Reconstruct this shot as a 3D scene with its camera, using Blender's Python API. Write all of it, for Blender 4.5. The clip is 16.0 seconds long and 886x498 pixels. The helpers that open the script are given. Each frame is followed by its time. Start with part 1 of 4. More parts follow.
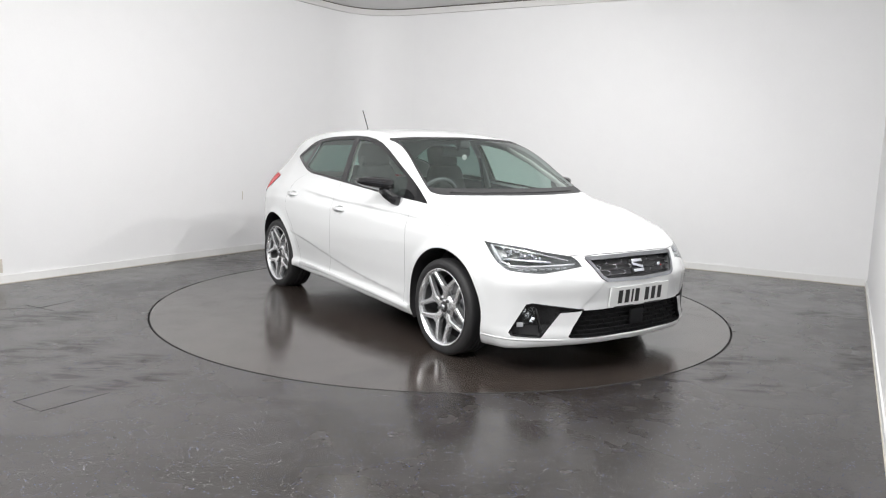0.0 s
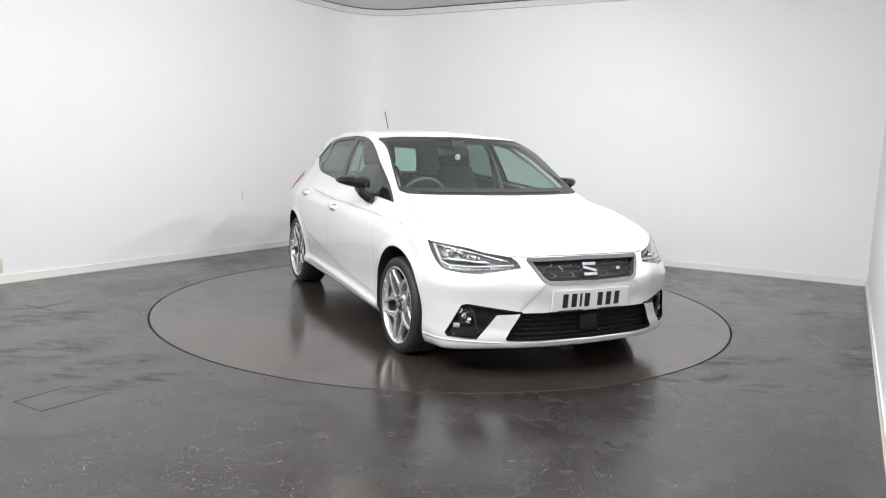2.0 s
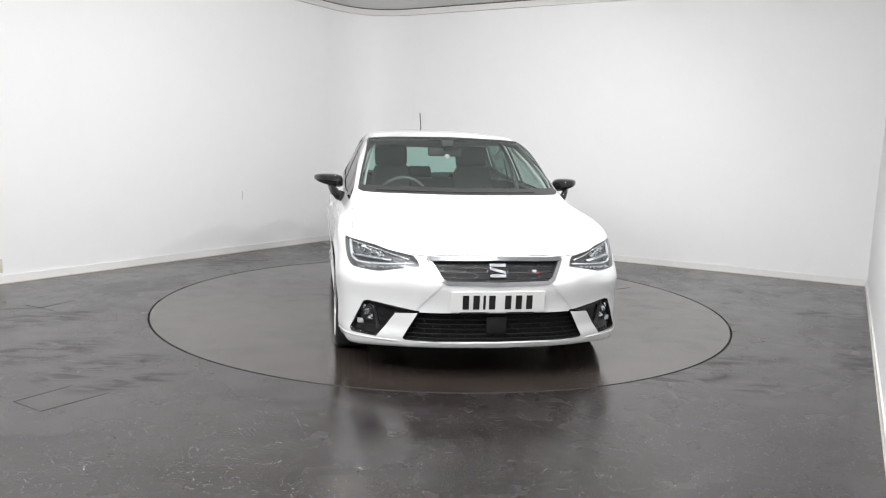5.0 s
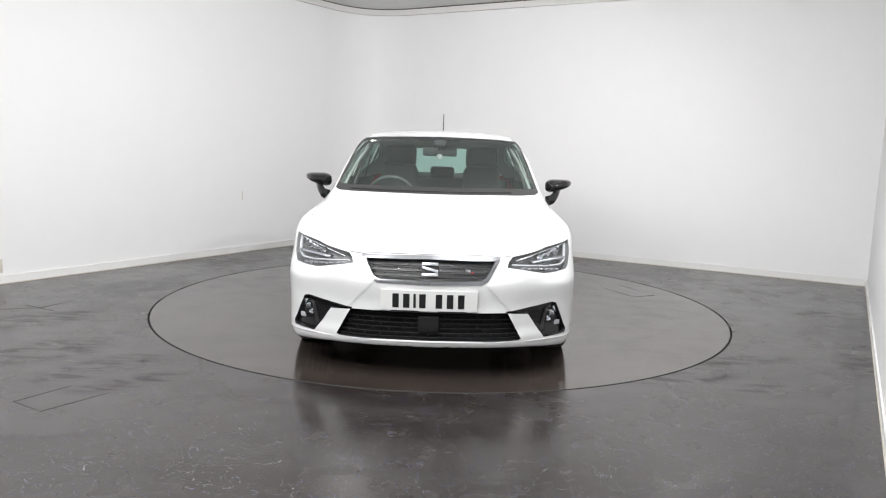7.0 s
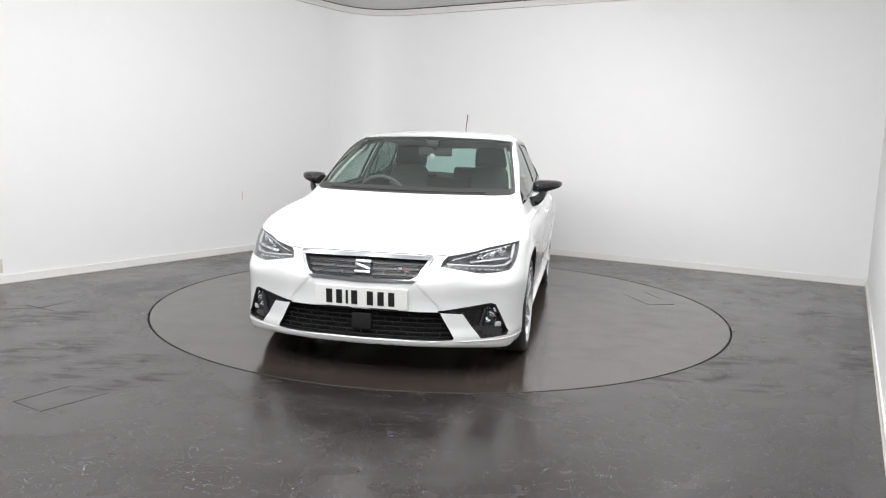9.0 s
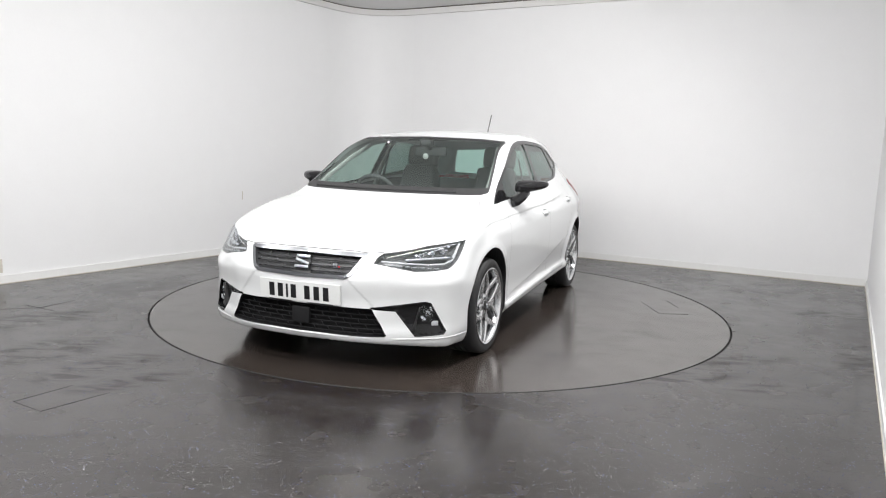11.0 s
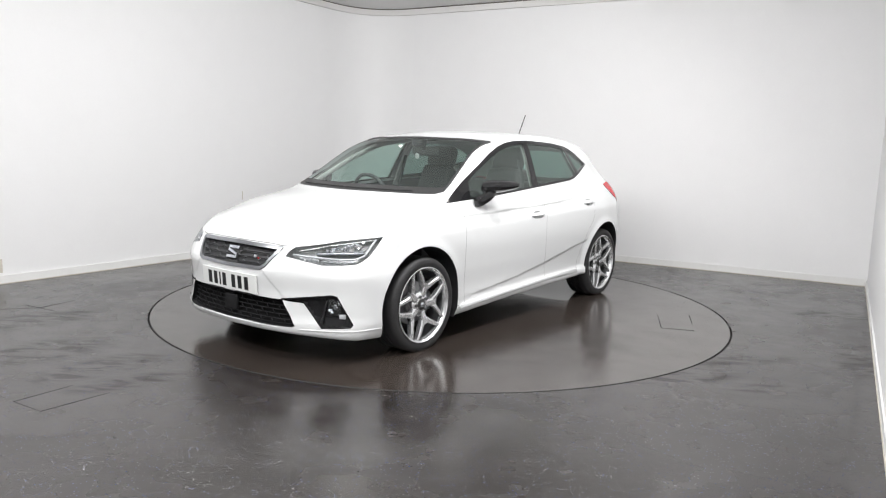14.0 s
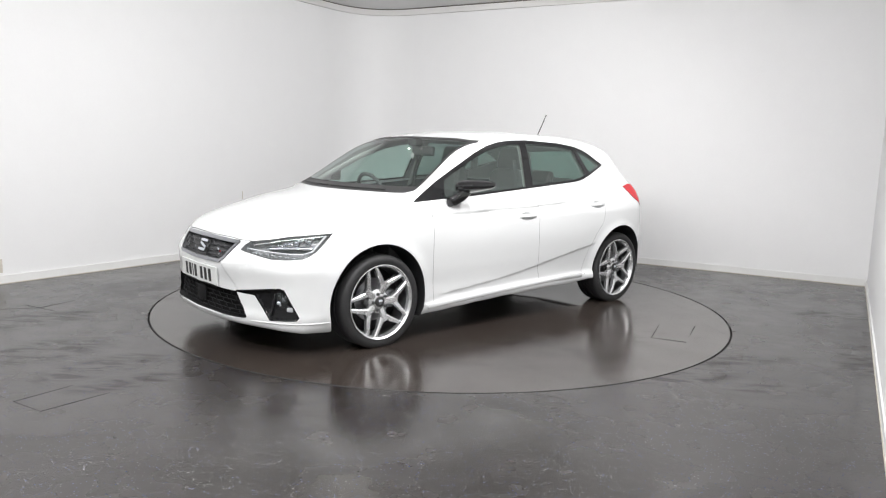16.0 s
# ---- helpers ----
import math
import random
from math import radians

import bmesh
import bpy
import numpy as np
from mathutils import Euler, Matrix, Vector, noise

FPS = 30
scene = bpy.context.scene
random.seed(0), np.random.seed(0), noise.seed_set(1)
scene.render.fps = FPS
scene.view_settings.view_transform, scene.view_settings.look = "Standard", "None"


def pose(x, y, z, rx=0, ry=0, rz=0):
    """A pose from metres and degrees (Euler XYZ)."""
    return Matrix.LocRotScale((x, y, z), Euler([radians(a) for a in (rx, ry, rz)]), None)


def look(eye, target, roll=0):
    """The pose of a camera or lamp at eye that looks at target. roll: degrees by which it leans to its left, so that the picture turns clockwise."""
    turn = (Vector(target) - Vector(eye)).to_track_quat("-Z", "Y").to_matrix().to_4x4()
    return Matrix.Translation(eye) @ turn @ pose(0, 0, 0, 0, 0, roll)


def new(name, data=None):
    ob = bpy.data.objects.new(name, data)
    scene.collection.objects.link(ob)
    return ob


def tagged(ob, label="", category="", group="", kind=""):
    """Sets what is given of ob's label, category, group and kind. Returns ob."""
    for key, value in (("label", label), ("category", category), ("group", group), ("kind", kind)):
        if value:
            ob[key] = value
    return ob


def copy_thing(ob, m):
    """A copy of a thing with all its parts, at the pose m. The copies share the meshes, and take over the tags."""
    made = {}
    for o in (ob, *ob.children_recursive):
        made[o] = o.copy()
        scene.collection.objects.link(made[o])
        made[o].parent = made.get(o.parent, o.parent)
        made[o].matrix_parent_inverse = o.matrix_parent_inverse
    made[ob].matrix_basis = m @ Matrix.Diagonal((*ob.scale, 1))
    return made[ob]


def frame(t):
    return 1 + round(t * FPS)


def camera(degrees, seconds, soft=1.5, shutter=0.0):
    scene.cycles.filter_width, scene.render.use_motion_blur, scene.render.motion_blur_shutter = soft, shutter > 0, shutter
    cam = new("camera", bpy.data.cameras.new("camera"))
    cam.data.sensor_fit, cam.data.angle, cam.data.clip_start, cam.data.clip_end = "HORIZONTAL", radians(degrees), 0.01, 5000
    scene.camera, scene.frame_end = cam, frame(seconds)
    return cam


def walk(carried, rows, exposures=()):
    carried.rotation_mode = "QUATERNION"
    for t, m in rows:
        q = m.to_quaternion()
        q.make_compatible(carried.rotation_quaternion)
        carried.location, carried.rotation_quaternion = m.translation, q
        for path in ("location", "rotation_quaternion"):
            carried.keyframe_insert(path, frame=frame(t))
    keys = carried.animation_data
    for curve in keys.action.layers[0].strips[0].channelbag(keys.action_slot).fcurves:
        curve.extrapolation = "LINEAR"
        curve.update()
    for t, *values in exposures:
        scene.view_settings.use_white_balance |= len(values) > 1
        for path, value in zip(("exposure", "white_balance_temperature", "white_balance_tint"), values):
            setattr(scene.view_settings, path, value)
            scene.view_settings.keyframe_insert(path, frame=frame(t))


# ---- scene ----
# camera: fixed in the near corner, looking down the room
cam = camera(62.52, 16.0, soft=1.15)
EYE = (0.0, -6.075, 1.3145)
walk(cam, [(0.0, look(EYE, (0.0065, 0.0, 0.455), 1.66)), (16.0, look(EYE, (0.0065, 0.0, 0.455), 1.66))],
     exposures=[(0.0, 0.0), (16.0, 0.0)])

# world: the room is closed, so only a dim grey sky beyond it
world = bpy.data.worlds.new("world")
scene.world = world
world.use_nodes = True
world.node_tree.nodes["Background"].inputs[0].default_value = (0.8, 0.85, 0.9, 1)
world.node_tree.nodes["Background"].inputs[1].default_value = 0.05

# plan of the room: two long walls, a back wall, a rounded corner
CORNER_L, CORNER_R = Vector((-1.12, 4.36)), Vector((4.389, 1.339))
ALONG, ALONG_R = Vector((-0.552, -0.834)), Vector((-0.482, -0.876))  # the long walls, not quite parallel
WALL_H, CEIL = 3.025, 3.108
LENGTH = 9.5
TABLE_R = 2.298
LAMP_POWER = 18.2


def turn(t):
    """heading of the car and of the turntable, degrees"""
    return -6.10 - 42.80 * (t - 8.0) / 8.0


# ---------------------------------------------------------------- materials
def mat(name, color, rough=0.5, metal=0.0, coat=0.0, spec=0.5):
    m = bpy.data.materials.new(name)
    m.use_nodes = True
    b = m.node_tree.nodes["Principled BSDF"]
    b.inputs["Base Color"].default_value = (*color, 1)
    b.inputs["Roughness"].default_value = rough
    b.inputs["Metallic"].default_value = metal
    b.inputs["Coat Weight"].default_value = coat
    b.inputs["Coat Roughness"].default_value = 0.03
    b.inputs["Specular IOR Level"].default_value = spec
    return m


def nodes(m):
    t = m.node_tree
    return t, t.nodes["Principled BSDF"], t.nodes, t.links


def grain(m, scale, amount, bump=0.0, detail=6.0, rough_amount=0.0, big=0.0):
    """mottle of colour and gloss at two scales, with fine relief"""
    t, b, n, l = nodes(m)
    base = tuple(b.inputs["Base Color"].default_value)
    co = n.new("ShaderNodeTexCoord")
    a = n.new("ShaderNodeTexNoise")
    a.inputs["Scale"].default_value, a.inputs["Detail"].default_value = scale, detail
    c = n.new("ShaderNodeTexNoise")
    c.inputs["Scale"].default_value = big or scale / 12
    c.inputs["Detail"].default_value = 4
    l.new(co.outputs["Object"], a.inputs["Vector"])
    l.new(co.outputs["Object"], c.inputs["Vector"])
    add = n.new("ShaderNodeMath")
    add.operation = "ADD"
    l.new(a.outputs["Fac"], add.inputs[0])
    l.new(c.outputs["Fac"], add.inputs[1])
    mr = n.new("ShaderNodeMapRange")
    mr.inputs["From Min"].default_value, mr.inputs["From Max"].default_value = 0.6, 1.4
    mr.inputs["To Min"].default_value, mr.inputs["To Max"].default_value = 1 - amount, 1 + amount
    l.new(add.outputs[0], mr.inputs["Value"])
    mx = n.new("ShaderNodeMix")
    mx.data_type, mx.blend_type = "RGBA", "MULTIPLY"
    mx.inputs["Factor"].default_value = 1
    mx.inputs[6].default_value = base
    l.new(mr.outputs[0], mx.inputs[7])
    l.new(mx.outputs[2], b.inputs["Base Color"])
    if rough_amount:
        rr = n.new("ShaderNodeMapRange")
        rr.inputs["From Min"].default_value, rr.inputs["From Max"].default_value = 0.6, 1.4
        r0 = b.inputs["Roughness"].default_value
        rr.inputs["To Min"].default_value, rr.inputs["To Max"].default_value = r0 - rough_amount, r0 + rough_amount
        l.new(add.outputs[0], rr.inputs["Value"])
        l.new(rr.outputs[0], b.inputs["Roughness"])
    if bump:
        bp = n.new("ShaderNodeBump")
        bp.inputs["Strength"].default_value, bp.inputs["Distance"].default_value = bump, 0.004
        l.new(a.outputs["Fac"], bp.inputs["Height"])
        l.new(bp.outputs["Normal"], b.inputs["Normal"])
    return m


def floor_material(name, wet_lo, wet_hi, fleck, tone, smears=(), ior=1.5):
    """dark brown-grey speckled vinyl, damp and scuffed"""
    m = mat(name, (0.05, 0.045, 0.043), 0.3)
    t, b, n, l = nodes(m)
    b.inputs["IOR"].default_value = ior
    co = n.new("ShaderNodeTexCoord")

    def tex(kind, scale, detail=4.0):
        x = n.new("ShaderNodeTex" + kind)
        x.inputs["Scale"].default_value = scale
        if kind == "Noise":
            x.inputs["Detail"].default_value = detail
        l.new(co.outputs["Object"], x.inputs["Vector"])
        return x

    def ramp(src, lo, hi, a=0.0, c=1.0):
        r = n.new("ShaderNodeMapRange")
        r.inputs["From Min"].default_value, r.inputs["From Max"].default_value = lo, hi
        r.inputs["To Min"].default_value, r.inputs["To Max"].default_value = a, c
        l.new(src, r.inputs["Value"])
        return r.outputs[0]

    def mix(fac, a, c):
        x = n.new("ShaderNodeMix")
        x.data_type = "RGBA"
        if isinstance(fac, float):
            x.inputs["Factor"].default_value = fac
        else:
            l.new(fac, x.inputs["Factor"])
        for k, v in ((6, a), (7, c)):
            if isinstance(v, tuple):
                x.inputs[k].default_value = (*v, 1)
            else:
                l.new(v, x.inputs[k])
        return x.outputs[2]

    big, mid, fine = tex("Noise", 0.9, 5), tex("Noise", 5.0, 6), tex("Noise", 160.0, 2)
    col = mix(ramp(big.outputs["Fac"], 0.3, 0.7), (0.033 * tone, 0.0258 * tone, 0.0215 * tone), (0.026 * tone, 0.0203 * tone, 0.0170 * tone))
    col = mix(ramp(mid.outputs["Fac"], 0.56, 0.72, 0, 0.5), col, (0.030, 0.025, 0.022))
    stain = n.new("ShaderNodeTexNoise")
    stain.inputs["Scale"].default_value, stain.inputs["Detail"].default_value, stain.inputs["Distortion"].default_value = 1.3, 5.0, 0.8
    st = n.new("ShaderNodeMapping")
    st.inputs["Rotation"].default_value, st.inputs["Scale"].default_value = (0, 0, 0.5), (0.7, 2.2, 1.0)
    l.new(co.outputs["Object"], st.inputs["Vector"])
    l.new(st.outputs[0], stain.inputs["Vector"])
    col = mix(ramp(stain.outputs["Fac"], 0.55, 0.72, 0, 0.6), col, (0.014, 0.0105, 0.0085))
    gloss = ramp(stain.outputs["Fac"], 0.54, 0.72, 0.95, 0.68)
    # dark damp smears where wheels and mops have been: x, y, half-length, half-width, turn
    worn = None
    for x, y, rx, ry, a in smears:
        mp, gr = n.new("ShaderNodeMapping"), n.new("ShaderNodeTexGradient")
        mp.vector_type, gr.gradient_type = "TEXTURE", "SPHERICAL"
        mp.inputs["Location"].default_value, mp.inputs["Rotation"].default_value = (x, y, 0), (0, 0, radians(a))
        mp.inputs["Scale"].default_value = (rx * 1.6, ry * 1.6, 1)
        l.new(co.outputs["Object"], mp.inputs["Vector"])
        l.new(mp.outputs[0], gr.inputs["Vector"])
        if worn is None:
            worn = gr.outputs["Fac"]
        else:
            mxm = n.new("ShaderNodeMath")
            mxm.operation = "MAXIMUM"
            l.new(worn, mxm.inputs[0])
            l.new(gr.outputs["Fac"], mxm.inputs[1])
            worn = mxm.outputs[0]
    if worn is not None:
        streak = n.new("ShaderNodeTexNoise")
        streak.inputs["Scale"].default_value, streak.inputs["Detail"].default_value, streak.inputs["Distortion"].default_value = 6.0, 7.0, 0.6
        l.new(st.outputs[0], streak.inputs["Vector"])
        ad = n.new("ShaderNodeMath")
        ad.operation = "MULTIPLY"
        l.new(ramp(worn, 0.0, 0.40), ad.inputs[0])
        l.new(ramp(streak.outputs["Fac"], 0.42, 0.56), ad.inputs[1])
        smear = ad.outputs[0]
        col = mix(smear, col, (0.012, 0.009, 0.0075))
        dull = n.new("ShaderNodeMath")
        dull.operation = "MULTIPLY"
        l.new(gloss, dull.inputs[0])
        l.new(ramp(smear, 0.0, 1.0, 1.0, 0.25), dull.inputs[1])
        gloss = dull.outputs[0]
    l.new(gloss, b.inputs["Specular IOR Level"])
    col = mix(ramp(fine.outputs["Fac"], 0.35, 0.7, 0, 0.5), col, (0.024, 0.021, 0.021))
    flecks = tex("Voronoi", 68.0)
    tint = n.new("ShaderNodeMix")
    tint.data_type = "RGBA"
    l.new(ramp(flecks.outputs["Color"], 0.45, 0.55), tint.inputs["Factor"])
    tint.inputs[6].default_value, tint.inputs[7].default_value = (0.16, 0.22, 0.55, 1), (0.42, 0.41, 0.44, 1)
    sparse = tex("Voronoi", 45.0)
    spot = n.new("ShaderNodeMath")
    spot.operation = "MULTIPLY"
    l.new(ramp(flecks.outputs["Distance"], 0.14, 0.22, 1, 0), spot.inputs[0])
    l.new(ramp(sparse.outputs["Color"], 0.34, 0.44, 0, fleck), spot.inputs[1])
    col = mix(spot.outputs[0], col, tint.outputs[2])
    l.new(col, b.inputs["Base Color"])
    wet = n.new("ShaderNodeMath")
    wet.operation = "ADD"
    l.new(ramp(big.outputs["Fac"], 0.35, 0.65, wet_lo, wet_hi), wet.inputs[0])
    l.new(ramp(mid.outputs["Fac"], 0.35, 0.7, -0.02, 0.07), wet.inputs[1])
    l.new(wet.outputs[0], b.inputs["Roughness"])
    bp = n.new("ShaderNodeBump")
    bp.inputs["Strength"].default_value, bp.inputs["Distance"].default_value = 0.03, 0.001
    l.new(fine.outputs["Fac"], bp.inputs["Height"])
    l.new(bp.outputs["Normal"], b.inputs["Normal"])
    return m


def glass(name, color, rough=0.0, veil=0.06):
    """thin tinted pane: transparent with a clear mirror gloss and a painted pale haze"""
    m = bpy.data.materials.new(name)
    m.use_nodes = True
    t, n, l = m.node_tree, m.node_tree.nodes, m.node_tree.links
    n.remove(n["Principled BSDF"])
    a, g, mx, f = (n.new("ShaderNode" + k) for k in ("BsdfTransparent", "BsdfGlossy", "MixShader", "LayerWeight"))
    a.inputs["Color"].default_value = (*color, 1)
    g.inputs["Roughness"].default_value = rough
    f.inputs["Blend"].default_value = 0.5
    pw, ml = n.new("ShaderNodeMath"), n.new("ShaderNodeMath")
    pw.operation, ml.operation = "POWER", "MULTIPLY_ADD"
    pw.inputs[1].default_value, ml.inputs[1].default_value, ml.inputs[2].default_value = 5.0, 0.9, 0.04
    l.new(f.outputs["Facing"], pw.inputs[0])
    l.new(pw.outputs[0], ml.inputs[0])
    # pale green diffuse haze put into the pane, lightens what shows through
    d, film = n.new("ShaderNodeBsdfDiffuse"), n.new("ShaderNodeMixShader")
    d.inputs["Color"].default_value = (0.66, 0.76, 0.72, 1)
    film.inputs[0].default_value = veil
    l.new(a.outputs[0], film.inputs[1])
    l.new(d.outputs[0], film.inputs[2])
    l.new(ml.outputs[0], mx.inputs[0])
    l.new(film.outputs[0], mx.inputs[1])
    l.new(g.outputs[0], mx.inputs[2])
    l.new(mx.outputs[0], n["Material Output"].inputs[0])
    return m


def glow(name, color, strength):
    m = mat(name, color)
    b = m.node_tree.nodes["Principled BSDF"]
    b.inputs["Emission Color"].default_value = (*color, 1)
    b.inputs["Emission Strength"].default_value = strength
    return m


M = dict(
    paint=mat("white_car_paint", (0.70, 0.71, 0.715), 0.35, coat=1.0),
    wall=grain(mat("white_painted_wall", (0.83, 0.83, 0.835), 0.55), 60, 0.012, 0.05, rough_amount=0.05),
    trim=grain(mat("white_gloss_trim", (0.78, 0.78, 0.77), 0.4), 30, 0.03),
    dirt=grain(mat("yellowed_sealant", (0.52, 0.49, 0.43), 0.6), 20, 0.2),
    ceiling=grain(mat("grey_white_ceiling", (0.74, 0.735, 0.73), 0.8), 40, 0.03, 0.1),
    floor=floor_material("speckled_vinyl_floor", 0.19, 0.29, 0.60, 0.62, (
        (3.35, -0.08, 0.35, 0.11, -10), (2.78, -1.40, 0.12, 0.36, -30), (1.85, -1.52, 0.36, 0.09, 10), (1.45, -1.88, 0.30, 0.12, 15), (1.84, -2.07, 0.20, 0.06, 0),
        (-2.90, -1.00, 0.38, 0.18, 45), (-2.45, -1.75, 0.32, 0.20, 40), (-1.95, -2.02, 0.32, 0.13, 50), (-1.68, -2.27, 0.24, 0.09, 35), (-2.2, 1.8, 0.15, 0.5, -33))),
    deck=floor_material("speckled_vinyl_deck", 0.13, 0.20, 0.08, 1.45, ior=1.66),
    puddle=mat("wet_floor_film", (0.045, 0.037, 0.033), 0.05),
    scuff=grain(mat("faint_brown_scuff", (0.62, 0.58, 0.52), 0.7), 60, 0.1),
    cornice=grain(mat("pale_cornice", (0.72, 0.71, 0.70), 0.8), 40, 0.03),
    gap_shade=mat("painted_gap_shade", (0.10, 0.085, 0.075), 0.8),
    gap=mat("dark_joint", (0.008, 0.008, 0.008), 0.7),
    tyre=grain(mat("tyre_rubber", (0.019, 0.019, 0.020), 0.6), 90, 0.15, 0.1),
    alloy=mat("silver_alloy", (0.70, 0.71, 0.72), 0.27, metal=0.85),
    alloy_dark=mat("grey_alloy_barrel", (0.30, 0.31, 0.33), 0.4, metal=0.8),
    black=grain(mat("black_plastic", (0.024, 0.024, 0.025), 0.5), 150, 0.15, 0.1),
    gloss=mat("gloss_black_trim", (0.012, 0.012, 0.013), 0.08, spec=0.45),
    chrome=mat("satin_chrome", (0.80, 0.81, 0.83), 0.24, metal=0.9),
    screen=glass("green_tinted_glass", (0.74, 0.87, 0.83), veil=0.03),
    side_glass=glass("green_tinted_side_glass", (0.47, 0.58, 0.54)),
    rear_screen=glass("teal_tinted_rear_glass", (0.50, 0.70, 0.64)),
    privacy=glass("dark_privacy_glass", (0.18, 0.25, 0.23)),
    lens=glass("clear_lamp_lens", (0.95, 0.96, 0.97), veil=0.02),
    red=mat("red_lamp_plastic", (0.50, 0.010, 0.018), 0.2, spec=0.3),
    disc=mat("brushed_brake_disc", (0.26, 0.26, 0.27), 0.35, metal=1.0),
    cloth=grain(mat("black_seat_cloth", (0.030, 0.030, 0.032), 0.9), 200, 0.3, 0.2),
    dash=grain(mat("dark_grey_dashboard", (0.055, 0.055, 0.058), 0.65), 300, 0.15, 0.15),
    lining=mat("pale_grey_headlining", (0.33, 0.33, 0.32), 0.9),
    plate=mat("white_reflective_plate", (0.72, 0.73, 0.72), 0.35),
    ink=mat("black_lettering", (0.01, 0.01, 0.011), 0.4),
    badge=mat("polished_badge", (0.72, 0.75, 0.80), 0.18, metal=1.0),
    lampglow=glow("led_downlight", (1.0, 0.98, 0.95), 40.0),
)


# ---------------------------------------------------------------- mesh helpers
def mesh_from(bm, name, material, smooth=True):
    me = bpy.data.meshes.new(name)
    bm.normal_update()
    bm.to_mesh(me)
    bm.free()
    for mm in material if isinstance(material, (list, tuple)) else [material]:
        me.materials.append(mm)
    if smooth:
        me.polygons.foreach_set("use_smooth", [True] * len(me.polygons))
    return me


def part(name, bm, material, parent=None, label="", smooth=True, angle=None):
    ob = new(name, mesh_from(bm, name, material, smooth))
    if angle is not None:
        ob.data.set_sharp_from_angle(angle=radians(angle))
    ob.parent = parent
    return tagged(ob, label)


def box(bm, lo, hi, bevel=0.0, seg=2, m=None):
    x = bmesh.ops.create_cube(bm, size=1.0)["verts"]
    lo, hi = Vector(lo), Vector(hi)
    for v in x:
        v.co = Vector(((lo[i] + hi[i]) / 2 + v.co[i] * (hi[i] - lo[i]) for i in range(3)))
    if bevel:
        es = list({e for v in x for e in v.link_edges})
        r = bmesh.ops.bevel(bm, geom=es, offset=bevel, segments=seg, affect="EDGES", profile=0.5)
        x = list({v for f in r["faces"] for v in f.verts} | {v for v in x if v.is_valid})
    if m is not None:
        bmesh.ops.transform(bm, matrix=m, verts=x)
    return bm


def lathe(bm, profile, axis="y", steps=48, closed=False):
    """turn (radius, along) pairs round an axis"""
    rings = []
    for r, h in profile:
        ring = []
        for i in range(steps):
            a = 2 * math.pi * i / steps
            c, s = r * math.cos(a), r * math.sin(a)
            ring.append(bm.verts.new({"y": (c, h, s), "z": (c, s, h), "x": (h, c, s)}[axis]))
        rings.append(ring)
    pairs = list(zip(rings, rings[1:])) + ([(rings[-1], rings[0])] if closed else [])
    for a, b in pairs:
        for i in range(steps):
            j = (i + 1) % steps
            bm.faces.new((a[i], a[j], b[j], b[i]))
    bmesh.ops.recalc_face_normals(bm, faces=bm.faces[:])
    return bm


def slab(bm, pts, z0, z1):
    """upright prism over a plan outline"""
    lo = [bm.verts.new((p[0], p[1], z0)) for p in pts]
    hi = [bm.verts.new((p[0], p[1], z1)) for p in pts]
    bm.faces.new(lo[::-1])
    bm.faces.new(hi)
    for i in range(len(pts)):
        j = (i + 1) % len(pts)
        bm.faces.new((lo[i], lo[j], hi[j], hi[i]))
    return bm


def strip_wall(bm, line, thick, z0, z1):
    """a wall of that thickness to the outside (left-hand side) of a plan line"""
    n = len(line)
    out = []
    for i in range(n):
        a, b = line[max(0, i - 1)], line[min(n - 1, i + 1)]
        d = (Vector(b) - Vector(a)).normalized()
        out.append(Vector(line[i]) + Vector((-d.y, d.x)) * thick)
    q = [[bm.verts.new((p[0], p[1], z)) for p in pts] for pts, z in ((line, z0), (line, z1), (out, z1), (out, z0))]
    for i in range(n - 1):
        for k in range(4):
            a, b = q[k], q[(k + 1) % 4]
            bm.faces.new((a[i], a[i + 1], b[i + 1], b[i]))
    bm.faces.new([r[0] for r in q])
    bm.faces.new([r[-1] for r in q][::-1])
    bmesh.ops.recalc_face_normals(bm, faces=bm.faces[:])
    return bm


